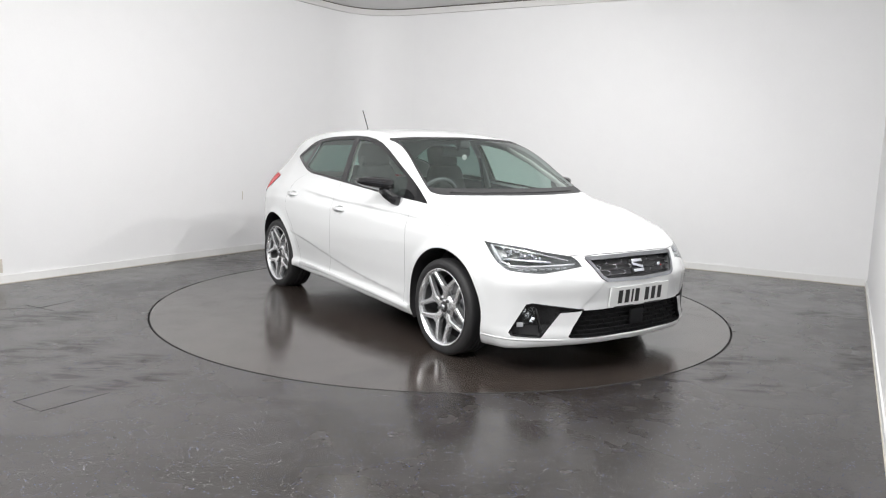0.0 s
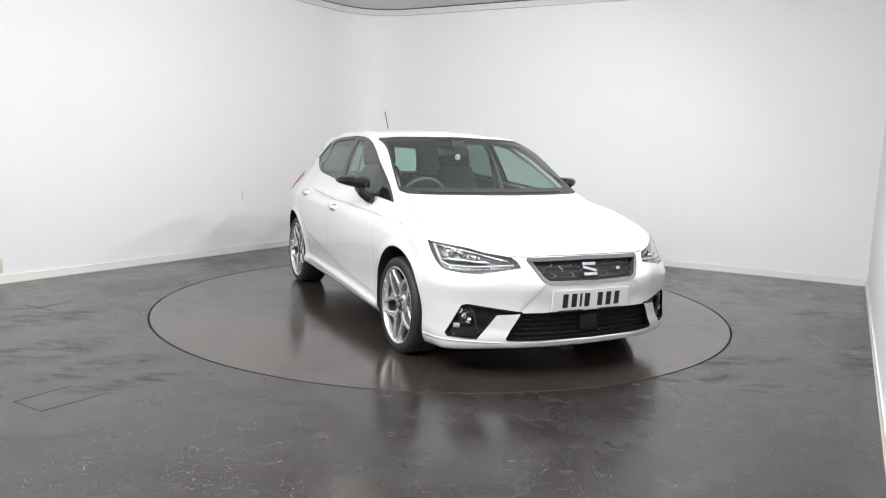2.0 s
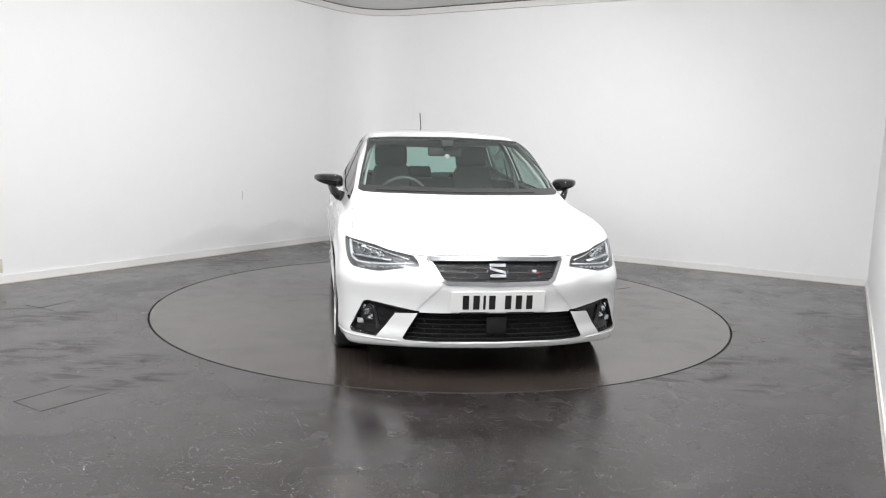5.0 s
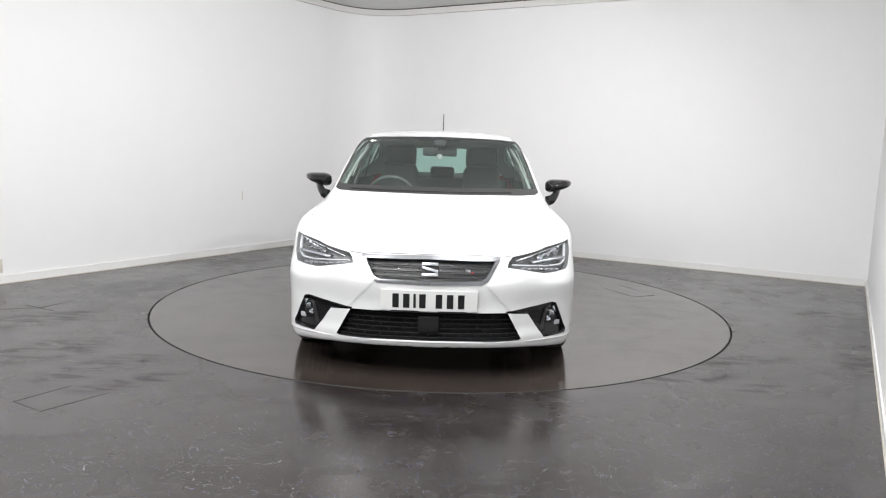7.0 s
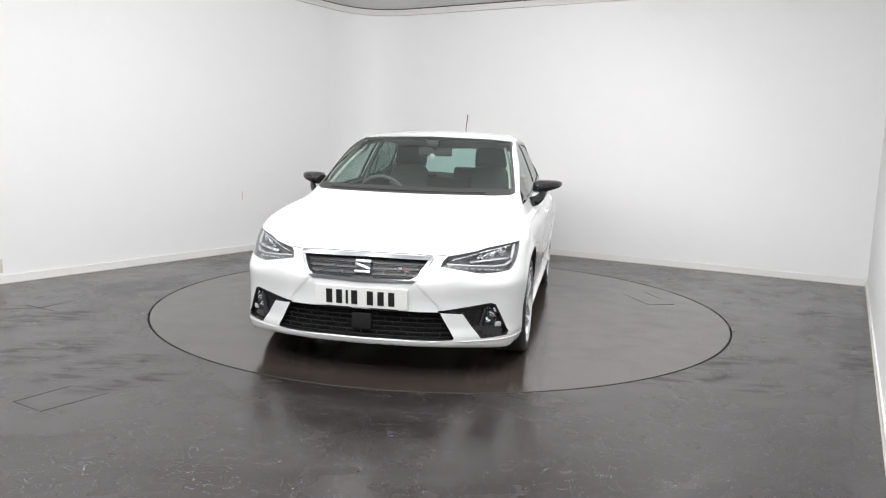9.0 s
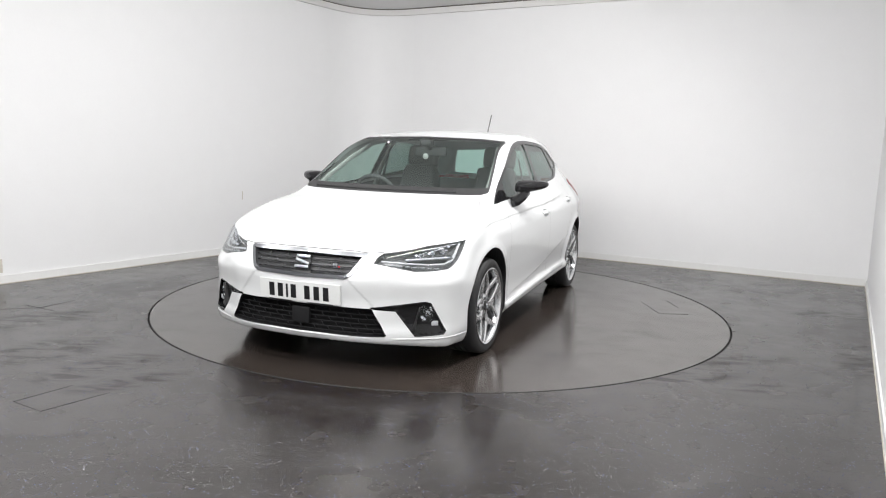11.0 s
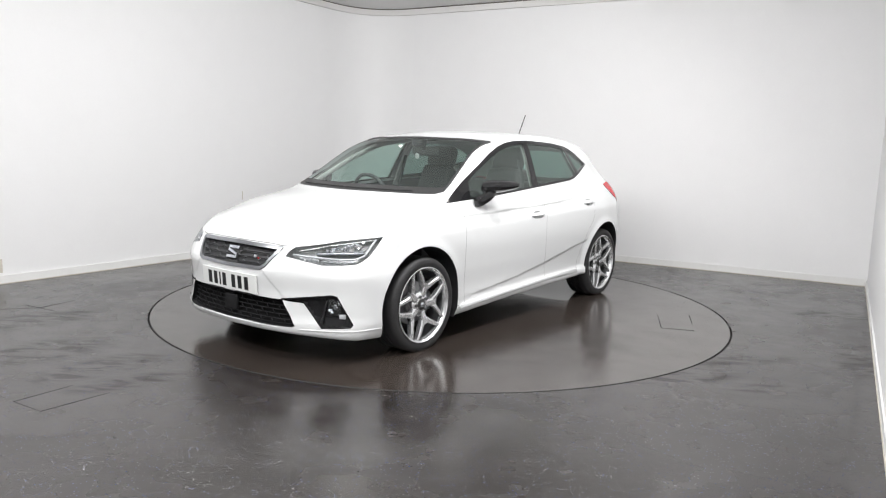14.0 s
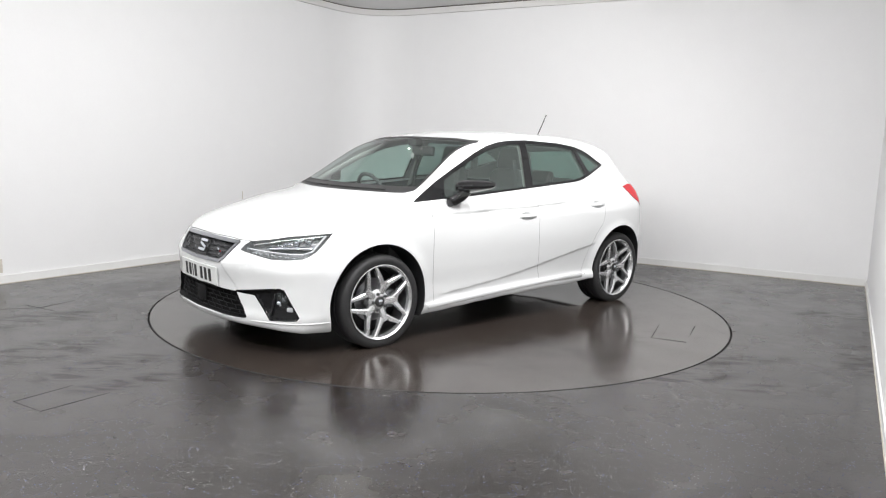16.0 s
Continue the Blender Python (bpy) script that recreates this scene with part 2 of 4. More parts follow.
# ---------------------------------------------------------------- the room
def room():
    back = (CORNER_R - CORNER_L).normalized()
    r = 0.75
    bend = []
    p0, p2 = CORNER_L + ALONG * r, CORNER_L + back * r
    for i in range(13):
        k = i / 12
        bend.append(p0.lerp(CORNER_L, k).lerp(CORNER_L.lerp(p2, k), k))
    near_l, near_r = CORNER_L + ALONG * (LENGTH + 1.0), CORNER_R + ALONG_R * LENGTH
    inner = [near_l, *bend, CORNER_R]
    wall_line = {"wall_west": [near_l, p0], "wall_corner": bend, "wall_north": [p2, CORNER_R], "wall_east": [CORNER_R, near_r],
                 "wall_south": [near_r, near_l]}
    words = {"wall_west": "long white painted studio wall with scuff marks", "wall_corner": "white rounded corner of the studio wall",
             "wall_north": "white painted back wall of the studio", "wall_east": "white painted side wall beside the camera",
             "wall_south": "white painted wall closing the studio"}
    for k, line in wall_line.items():
        w = part(k, strip_wall(bmesh.new(), line, 0.12, 0.0, CEIL), M["wall"], None, words[k], smooth=k == "wall_corner", angle=30)
        tagged(w, category="wall", kind="structure")
    # skirting along the walls that show
    def inset(line, d):
        res = []
        for i in range(len(line)):
            a, b = line[max(0, i - 1)], line[min(len(line) - 1, i + 1)]
            t = (Vector(b) - Vector(a)).normalized()
            res.append(Vector(line[i]) - Vector((-t.y, t.x)) * d)
        return res
    long_line = [near_l, *bend, CORNER_R]
    for name, line, h in (("baseboard", long_line, 0.075), ("baseboard", [CORNER_R, near_r], 0.06)):
        bm = strip_wall(bmesh.new(), inset(line, 0.014), 0.012, 0.004, h)
        tagged(part(name, bm, M["trim"], None, "white painted skirting board at the foot of the wall", angle=30), category="skirting", kind="structure")
        bm = strip_wall(bmesh.new(), inset(line, 0.019), 0.017, 0.0, 0.008)
        tagged(part("trim", bm, M["dirt"], None, "yellowed sealant bead along the floor", angle=30), category="sealant", kind="structure")
    # cornice under the ceiling
    bm = strip_wall(bmesh.new(), inset(inner, 0.045), 0.043, WALL_H, CEIL - 0.012)
    tagged(part("trim", bm, M["cornice"], None, "pale cornice strip under the ceiling", angle=30), category="cornice", kind="structure")
    # solid brown strip; its colour stands for the shade above the cornice
    bm = strip_wall(bmesh.new(), inset(inner, 0.050), 0.020, CEIL - 0.012, CEIL - 0.002)
    tagged(part("trim", bm, M["gap_shade"], None, "brown strip painted as the shadow gap between cornice and ceiling", angle=30), category="cornice", kind="structure")
    # faint marks on the long wall
    for d, z0, z1, w in ((5.05, 0.12, 0.30, 0.012), (4.98, 0.10, 0.22, 0.03), (2.25, 0.62, 0.72, 0.006)):
        a = CORNER_L + ALONG * d
        bm = strip_wall(bmesh.new(), [a + Vector((0.834, -0.552)) * 0.002 - ALONG * -w, a + Vector((0.834, -0.552)) * 0.002 + ALONG * -w], 0.001, z0, z1)
        tagged(part("trim", bm, M["scuff"], None, "faint brown scuff on the white wall", smooth=False), category="wall mark", kind="structure")
    # floor with a round hole for the turntable
    bm = bmesh.new()
    lo = [CORNER_L - ALONG * 0.3 - back * 0.3, CORNER_R - ALONG * 0.3 + back * 0.3, near_r + ALONG * 0.3 + back * 0.3, near_l + ALONG * 0.3 - back * 0.3]
    n = 144
    ring = [Vector((math.cos(2 * math.pi * i / n), math.sin(2 * math.pi * i / n))) for i in range(n)]

    def edge(d):
        best = 99
        for i in range(4):
            a, b = lo[i], lo[(i + 1) % 4]
            e = b - a
            den = d.x * e.y - d.y * e.x
            if abs(den) > 1e-9:
                k = (a.x * e.y - a.y * e.x) / den
                u = (a.x * d.y - a.y * d.x) / den
                if k > 0 and -1e-6 <= u <= 1 + 1e-6:
                    best = min(best, k)
        return d * best
    cols = []
    for d in ring:
        far = edge(d)
        cols.append([bm.verts.new((*(d * (TABLE_R + 0.012)), -0.03)), bm.verts.new((*(d * (TABLE_R + 0.012)), 0.0)), bm.verts.new((*far, 0.0))])
    for i in range(n):
        a, b = cols[i], cols[(i + 1) % n]
        bm.faces.new((a[0], b[0], b[1], a[1]))
        bm.faces.new((a[1], b[1], b[2], a[2]))
    bmesh.ops.recalc_face_normals(bm, faces=bm.faces[:])
    f = part("floor", bm, M["floor"], None, "dark brown-grey speckled vinyl floor, damp and scuffed", smooth=False)
    tagged(f, category="floor", kind="structure")
    bm = bmesh.new()
    slab(bm, [d * (TABLE_R + 0.05) for d in ring], -0.06, -0.031)
    tagged(part("trim", bm, M["gap"], None, "dark gap round the turntable", smooth=False), category="floor gap", kind="structure")
    bm = hatch(bmesh.new(), [((-2.10, -2.61), (-1.94, -2.35), 0.008), ((-2.10, -2.61), (-1.90, -2.73), 0.004), ((-1.90, -2.73), (-1.70, -2.44), 0.010)])
    tagged(part("trim", bm, M["gap"], None, "dark joints of a lifting plate in the floor", smooth=False), category="floor hatch", kind="structure")
    bm = hatch(bmesh.new(), [((-3.06, -0.62), (-3.42, -0.75), 0.007), ((-3.06, -0.62), (-2.94, -0.34), 0.013), ((-3.22, -0.54), (-2.89, -0.72), 0.006)])
    tagged(part("trim", bm, M["gap"], None, "worn joints of a far lifting plate in the floor", smooth=False), category="floor hatch", kind="structure")
    # ceiling
    bm = bmesh.new()
    slab(bm, [p for p in lo], CEIL, CEIL + 0.1)
    tagged(part("ceiling", bm, M["ceiling"], None, "plain grey-white studio ceiling", smooth=False), category="ceiling", kind="structure")


def downlights():
    """rows of small tilted spots under the ceiling, aimed at the turntable; none over its middle"""
    across, along = Vector((0.834, -0.552)), Vector((-0.552, -0.834))
    first = None
    # brighter towards the end from which the cars are shown
    POWER = ((0.0, 0.0, 0.0, 0.0), (0.12, 0.0, 0.0, 1.9), (0.2, 0.0, 0.0, 2.3), (0.45, 0.0, 0.0, 2.2), (0.6, 0.9, 1.5, 2.2), (0.7, 1.1, 1.7, 2.1))
    for i in range(6):
        for j in range(4):
            if not POWER[i][j]:
                continue
            p = along * (-2.55 + 1.5 * i) + across * (1.30 * (j - 1.5))
            m = Matrix.Translation((p.x, p.y, CEIL))
            tilt = min(radians(48), math.atan2(p.length, 2.3))
            turn_to = Matrix.Rotation(math.atan2(-p.y, -p.x), 4, "Z") @ Matrix.Rotation(-tilt, 4, "Y")
            head = Matrix.Translation((0, 0, -0.075)) @ turn_to
            if first is None:
                ob = first = new("ceiling_light")
                tagged(ob, "small round white LED ceiling spot, lit and tilted", "ceiling light", "studio ceiling lights")
                part("mount", lathe(bmesh.new(), [(0.045, -0.001), (0.045, -0.012), (0.012, -0.016), (0.012, -0.07)], "z", 24), M["trim"], ob)
                h = part("bezel", lathe(bmesh.new(), [(0.012, 0.03), (0.035, 0.03), (0.048, 0.0), (0.048, -0.02), (0.03, -0.022), (0.025, -0.010)], "z", 32), M["trim"], ob)
                bm = bmesh.new()
                bmesh.ops.create_circle(bm, cap_ends=True, segments=32, radius=0.025)
                bmesh.ops.translate(bm, verts=bm.verts, vec=(0, 0, -0.012))
                part("lens", bm, M["lampglow"], h)
                ob.matrix_basis = m
            else:
                ob = copy_thing(first, m)
            for c in ob.children:
                if c.name.startswith("bezel"):
                    c.matrix_basis = head
            ld = bpy.data.lights.new("downlight", "AREA")
            ld.shape, ld.size, ld.color = "DISK", 0.05, (1.0, 0.995, 0.99)
            ld.energy = LAMP_POWER * POWER[i][j]
            lo = new("downlight", ld)
            lo.matrix_basis = m @ head @ Matrix.Translation((0, 0, -0.026))


def hatch(bm, sides, lift=0.0006):
    """a lifting plate: those of its edges that show, as thin dark joints (from, to, width), worn narrower at the far end"""
    for a, b, w in sides:
        a, b = Vector(a), Vector(b)
        d = (b - a).normalized()
        n = Vector((-d.y, d.x)) * w / 2
        q = [a - n, a.lerp(b, 0.6) - n * 0.9, b - n * 0.3, b + n * 0.3, a.lerp(b, 0.5) + n * 0.7, a + n]
        lo = [bm.verts.new((p.x, p.y, -0.001)) for p in q]
        hi = [bm.verts.new((p.x, p.y, lift)) for p in q]
        bm.faces.new(hi)
        for k in range(6):
            bm.faces.new((lo[k], lo[(k + 1) % 6], hi[(k + 1) % 6], hi[k]))
    return bm


def turntable():
    n = 144
    ob = new("turntable")
    tagged(ob, "round vehicle turntable flush with the speckled vinyl floor", "turntable")
    bm = bmesh.new()
    slab(bm, [(TABLE_R * math.cos(2 * math.pi * i / n), TABLE_R * math.sin(2 * math.pi * i / n)) for i in range(n)], -0.03, 0.0)
    part("deck", bm, M["deck"], ob, "speckled vinyl deck, damp and scuffed", smooth=False)
    part("deck_edge", lathe(bmesh.new(), [(TABLE_R - 0.003, 0.0008), (TABLE_R + 0.001, 0.0012), (TABLE_R + 0.002, -0.02)], "z", n), M["gap"], ob, "dark metal edge ring")
    bm = bmesh.new()
    outline = [(0.02, 0.66), (0.18, 0.74), (0.35, 0.80), (0.55, 0.79), (0.72, 0.81), (0.78, 0.93), (0.66, 1.06), (0.62, 1.24), (0.42, 1.42), (0.33, 1.62), (0.12, 1.74), (0.05, 1.5), (-0.04, 1.25), (0.03, 1.0)]
    slab(bm, outline, -0.001, 0.0009)
    part("wet_patch", bm, M["puddle"], ob, "thin film of water left on the deck", smooth=False)
    part("hatch_joint", hatch(bmesh.new(), [((1.963, 0.578), (1.745, 0.483), 0.016), ((1.745, 0.483), (1.546, 0.898), 0.006), ((1.750, 1.059), (1.87, 0.79), 0.008)]), M["gap"], ob, "dark joint of a lifting plate", smooth=False)
    return ob
# ---------------------------------------------------------------- shape of the car body
# x forward from the front axle, y to its left side, z up from the ground
def lerp_table(x, xs, ys):
    """smooth curve through a few stations (monotone cubic)"""
    xs, ys = np.asarray(xs, float), np.asarray(ys, float)
    h = np.diff(xs)
    d = np.diff(ys) / h
    m = np.empty_like(ys)
    m[0], m[-1] = d[0], d[-1]
    for i in range(1, len(ys) - 1):
        m[i] = 0.0 if d[i - 1] * d[i] <= 0 else 2 * d[i - 1] * d[i] / (d[i - 1] + d[i])
    x = np.clip(x, xs[0], xs[-1])
    k = np.clip(np.searchsorted(xs, x) - 1, 0, len(h) - 1)
    t = (x - xs[k]) / h[k]
    t2, t3 = t * t, t * t * t
    return (2 * t3 - 3 * t2 + 1) * ys[k] + (t3 - 2 * t2 + t) * h[k] * m[k] + (3 * t2 - 2 * t3) * ys[k + 1] + (t3 - t2) * h[k] * m[k + 1]


def smooth(a, b, x):
    t = np.clip((x - a) / (b - a), 0, 1)
    return t * t * (3 - 2 * t)


def smax(a, b, r):
    """rounded maximum: an edge of radius about r"""
    h = np.clip(0.5 + 0.5 * (a - b) / r, 0, 1)
    return b + (a - b) * h + r * h * (1 - h)


def top_line(x):
    """height of the bonnet, windscreen, roof and tailgate on the centre line"""
    return lerp_table(x, [-3.16, -3.06, -2.96, -2.83, -2.72, -2.40, -2.0, -1.6, -1.25, -1.02, -0.90, -0.15, -0.10, 0.2, 0.5, 0.66, 0.76, 0.86],
                      [0.90, 0.97, 1.10, 1.31, 1.356, 1.413, 1.443, 1.450, 1.433, 1.401, 1.369, 0.995, 0.980, 0.925, 0.846, 0.780, 0.715, 0.60])


def top(x, y):
    bow = lerp_table(x, [-3.1, -2.6, -2.2, -1.3, -0.9, -0.2, 0.3, 0.8], [-0.06, -0.05, 0.0, 0.03, 0.12, 0.24, 0.22, 0.22])
    drop = lerp_table(x, [-3.1, -2.4, -1.2, -0.7, 0.0, 0.3, 0.8], [0.06, 0.10, 0.10, 0.05, 0.07, 0.10, 0.06])
    return top_line(x + bow * y * y) - drop * y * y


def side(x, z):
    """half-width of the body"""
    base = lerp_table(z, [0.15, 0.20, 0.26, 0.34, 0.50, 0.68, 0.80, 0.87, 0.95, 1.02, 1.10, 1.20, 1.30, 1.38, 1.46],
                      [0.832, 0.857, 0.868, 0.868, 0.882, 0.893, 0.888, 0.862, 0.812, 0.775, 0.742, 0.698, 0.650, 0.602, 0.545])
    plan = lerp_table(x, [-3.25, -3.0, -2.75, -2.5, -2.0, -1.2, -0.6, 0.0, 0.35, 0.6, 0.8], [-0.16, -0.075, -0.035, -0.008, 0.0, 0.0, -0.006, -0.004, -0.004, -0.022, -0.06])
    cabin = smooth(0.90, 1.25, z) * lerp_table(x, [-3.1, -2.6, -2.0, -1.4, -0.6, 0.0], [-0.13, -0.065, -0.012, 0.0, 0.0, 0.0])
    cabin = cabin + smooth(0.79, 0.95, z) * lerp_table(x, [-0.8, -0.3, 0.2], [0.0, -0.035, -0.055])
    crease = lerp_table(x, [-2.4, -2.1, -1.82, -1.51, -1.08, -0.58, -0.3], [0.565, 0.522, 0.472, 0.412, 0.344, 0.293, 0.27])
    sill = lerp_table(x, [-2.2, -1.9, -1.08, -0.36], [0.292, 0.290, 0.268, 0.232])
    deep = np.clip((crease - z) / (crease - sill + 0.02), 0, 1)
    dent = -smooth(0.006, -0.002, z - crease) * (0.006 + 0.008 * deep) * smooth(sill, sill + 0.02, z) * smooth(-2.35, -2.1, x) * smooth(-0.35, -0.7, x)
    shoulder = lerp_table(x, [-2.9, -2.7, -1.53, -0.86, -0.4, 0.0, 0.27], [0.985, 0.969, 0.880, 0.861, 0.845, 0.832, 0.79])
    ridge = -0.013 * smooth(0.002, -0.010, z - shoulder) * smooth(-0.10, -0.02, z - shoulder) * smooth(0.24, 0.05, x) * smooth(-2.4, -1.6, x)
    flare = 0.0
    for ax, ar in ((0.012, 0.384), (-2.564, 0.37)):
        flare = flare + 0.012 * np.exp(-((np.hypot(x - ax, z - 0.304) - ar) / 0.035) ** 2)
    step = -0.012 * smooth(0.012, 0.0, z - sill) * smooth(-2.3, -2.1, x) * smooth(-0.3, -0.4, x)
    plan = plan - 0.032 * smooth(0.50, 0.72, z) * smooth(0.05, 0.50, x)
    return base + plan + cabin + dent + ridge + flare - step * 0.8


def front(y, z):
    y = np.abs(y)
    plan = lerp_table(y, [0, 0.3, 0.45, 0.56, 0.65, 0.735, 0.80, 0.86, 0.90], [0.862, 0.842, 0.808, 0.752, 0.700, 0.645, 0.585, 0.48, 0.35])
    rake = lerp_table(z, [0.15, 0.20, 0.24, 0.30, 0.42, 0.54, 0.60, 0.66, 0.74, 0.85], [-0.022, -0.004, 0.0, -0.012, -0.012, 0.0, -0.02, -0.05, -0.11, -0.24])
    v = y - (0.332 + (0.53 - z) * 0.93)
    panel = -0.004 * smooth(0.008, -0.004, v) * smooth(0.36, 0.40, z) * smooth(0.60, 0.55, z)
    upper = 0.006 * smooth(0.54, 0.58, z - 0.02 * smooth(0.4, 0.8, y)) * smooth(0.34, 0.46, y) * smooth(0.68, 0.60, z)
    tuck = -0.045 * smooth(0.52, 0.66, z) * smooth(0.55, 0.78, y)
    return plan + rake + panel + upper + tuck


def rear(y, z):
    y = np.abs(y)
    plan = lerp_table(y, [0, 0.4, 0.7, 0.85, 0.9], [-3.20, -3.17, -3.06, -2.92, -2.8])
    rake = lerp_table(z, [0.2, 0.3, 0.6, 0.75, 0.95, 1.2], [0.06, 0.01, 0.0, 0.025, 0.06, 0.2])
    return plan + rake


def field(x, y, z):
    """negative inside the body"""
    y = np.abs(y)
    h = 0.01
    slope = (top(x + h, y) - top(x - h, y)) / (2 * h)
    up = (z - top(x, y)) / np.sqrt(1 + slope * slope)
    f = smax(up, y - side(x, z), 0.05)
    f = smax(f, (x - front(y, z)) * 0.85, 0.035)
    f = smax(f, rear(y, z) - x, 0.06)
    return smax(f, lerp_table(x, [-3.2, -2.2, -1.1, -0.4, 0.3, 0.5, 0.8], [0.28, 0.238, 0.204, 0.162, 0.142, 0.150, 0.185]) - z, 0.022)


def shell_grid(nx=150, nphi=181, ncap=46):
    """points where rays from a spine inside the body leave it; one half"""
    x0, x1 = -2.62, 0.22
    phi = np.linspace(0, np.pi, nphi)
    org, ways = [], []
    for x in np.linspace(x0, x1, nx):
        org.append(np.tile((x, 0, 0.58), (nphi, 1)))
        ways.append(np.stack([0 * phi, np.sin(phi), -np.cos(phi)], 1))
    for a in np.linspace(0, np.pi / 2, ncap)[1:]:
        o, w = np.tile((x1, 0, 0.58), (nphi, 1)), np.stack([0 * phi + np.sin(a), np.cos(a) * np.sin(phi), -np.cos(a) * np.cos(phi)], 1)
        org.append(o), ways.append(w)
        org.insert(0, np.tile((x0, 0, 0.58), (nphi, 1))), ways.insert(0, w * (-1, 1, 1))
    org, ways = np.array(org).reshape(-1, 3), np.array(ways).reshape(-1, 3)
    lo, hi = np.zeros(len(org)), np.full(len(org), 1.6)
    for k in np.linspace(0.05, 1.6, 60):
        q = org + ways * k
        out = field(q[:, 0], q[:, 1], q[:, 2]) > 0
        new_hit = out & (hi > 1.59)
        hi[new_hit] = k
        lo[~out & (hi > 1.59)] = k
    for _ in range(22):
        mid = (lo + hi) / 2
        q = org + ways * mid[:, None]
        out = field(q[:, 0], q[:, 1], q[:, 2]) > 0
        hi, lo = np.where(out, mid, hi), np.where(out, lo, mid)
    q = org + ways * hi[:, None]
    return q.reshape(-1, nphi, 3)


def settle(q):
    """move points along the normal onto the body's skin"""
    h = 2e-4
    for _ in range(3):
        f = field(q[:, 0], q[:, 1], q[:, 2])
        g = np.stack([(field(*(q + d).T) - f) / h for d in np.eye(3) * h], 1)
        q = q - g * (f / np.maximum((g * g).sum(1), 0.2))[:, None]
    return q


# ---------------------------------------------------------------- cutting the shell into panels
DIRS = {"side": (Vector((1, 0, 0)), Vector((0, 0, 1)), Vector((0, 1, 0))),
        "front": (Vector((0, 1, 0)), Vector((0, 0, 1)), Vector((1, 0, 0))),
        "plan": (Vector((1, 0, 0)), Vector((0, 1, 0)), Vector((0, 0, 1))),
        "corner": (Vector((-0.7071, 0.7071, 0)), Vector((0, 0, 1)), Vector((0.7071, 0.7071, 0)))}


def inside(poly, a, b):
    r, n = False, len(poly)
    for i in range(n):
        (x1, y1), (x2, y2) = poly[i], poly[i - 1]
        if (y1 > b) != (y2 > b) and a < (x2 - x1) * (b - y1) / (y2 - y1) + x1:
            r = not r
    return r


def shrink(poly, d):
    """the outline moved inwards by d"""
    n = len(poly)
    area = sum(poly[i - 1][0] * poly[i][1] - poly[i][0] * poly[i - 1][1] for i in range(n))
    s = 1 if area > 0 else -1
    res = []
    for i in range(n):
        p, a, b = Vector(poly[i]), Vector(poly[i - 1]), Vector(poly[(i + 1) % n])
        u, w = (p - a).normalized(), (b - p).normalized()
        nu, nw = Vector((-u.y, u.x)) * s, Vector((-w.y, w.x)) * s
        m = (nu + nw)
        m = m / max(0.35, m.length_squared / 2)
        res.append(tuple(p + m * d))
    return res


def stroke(line, w):
    """an outline of width w along a line"""
    a, b = [], []
    for i in range(len(line)):
        p, q = Vector(line[max(0, i - 1)]), Vector(line[min(len(line) - 1, i + 1)])
        d = (q - p).normalized() * w / 2
        a.append((line[i][0] - d.y, line[i][1] + d.x))
        b.append((line[i][0] + d.y, line[i][1] - d.x))
    return a + b[::-1]


def disc_poly(cx, cz, r, n=40, squash=1.0):
    return [(cx + r * math.cos(2 * math.pi * i / n), cz + r * squash * math.sin(2 * math.pi * i / n)) for i in range(n)]


def in_window(co, view):
    if view == "side":
        return co.y > 0.4
    if view == "front":
        return co.x > -1.3
    if view == "back":
        return co.x < -2.4
    if view == "plan":
        return co.z > 0.6
    return co.x > 0.2 and co.y > 0.3


def cut(bm, view, poly):
    u, w, n = DIRS["front" if view == "back" else view]
    cents = [(f, f.calc_center_median()) for f in bm.faces]
    lo = [min(p[k] for p in poly) - 0.06 for k in (0, 1)]
    hi = [max(p[k] for p in poly) + 0.06 for k in (0, 1)]
    near = [f for f, c in cents if in_window(c, view) and lo[0] < c.dot(u) < hi[0] and lo[1] < c.dot(w) < hi[1]]
    for i in range(len(poly)):
        a, b = Vector(poly[i - 1]), Vector(poly[i])
        d = b - a
        if d.length < 1e-6:
            continue
        mid, reach = (a + b) / 2, d.length / 2 + 0.012
        nrm = Vector((-d.y, d.x)).normalized()
        pick = []
        for f in near:
            if not f.is_valid:
                continue
            pts = [Vector((v.co.dot(u), v.co.dot(w))) - mid for v in f.verts]
            al = [p.dot(d) / d.length for p in pts]
            ac = [p.dot(nrm) for p in pts]
            if min(al) < reach and max(al) > -reach and min(ac) < 0 < max(ac):
                pick.append(f)
        if not pick:
            continue
        geom = list({e for f in pick for e in f.edges} | {v for f in pick for v in f.verts}) + pick
        r = bmesh.ops.bisect_plane(bm, geom=geom, dist=1e-5, plane_co=u * mid.x + w * mid.y, plane_no=u * nrm.x + w * nrm.y)
        old = set(near)
        near += [g for g in r["geom"] if isinstance(g, bmesh.types.BMFace) and g not in old]


def piece(src, faces, flip=False, shift=0.0, inner=None):
    """a new bmesh of these faces; shift: moved along the surface's normal; inner: only vertices off the rim move"""
    bm, seen = bmesh.new(), {}
    fs = set(faces)
    for f in faces:
        vs = []
        for v in f.verts:
            if v not in seen:
                rim = any(g not in fs for g in v.link_faces)
                k = (0.0 if rim else inner) if inner is not None else shift
                seen[v] = bm.verts.new(v.co + v.normal * k)
            vs.append(seen[v])
        try:
            bm.faces.new(vs[::-1] if flip else vs)
        except ValueError:
            pass
    return bm


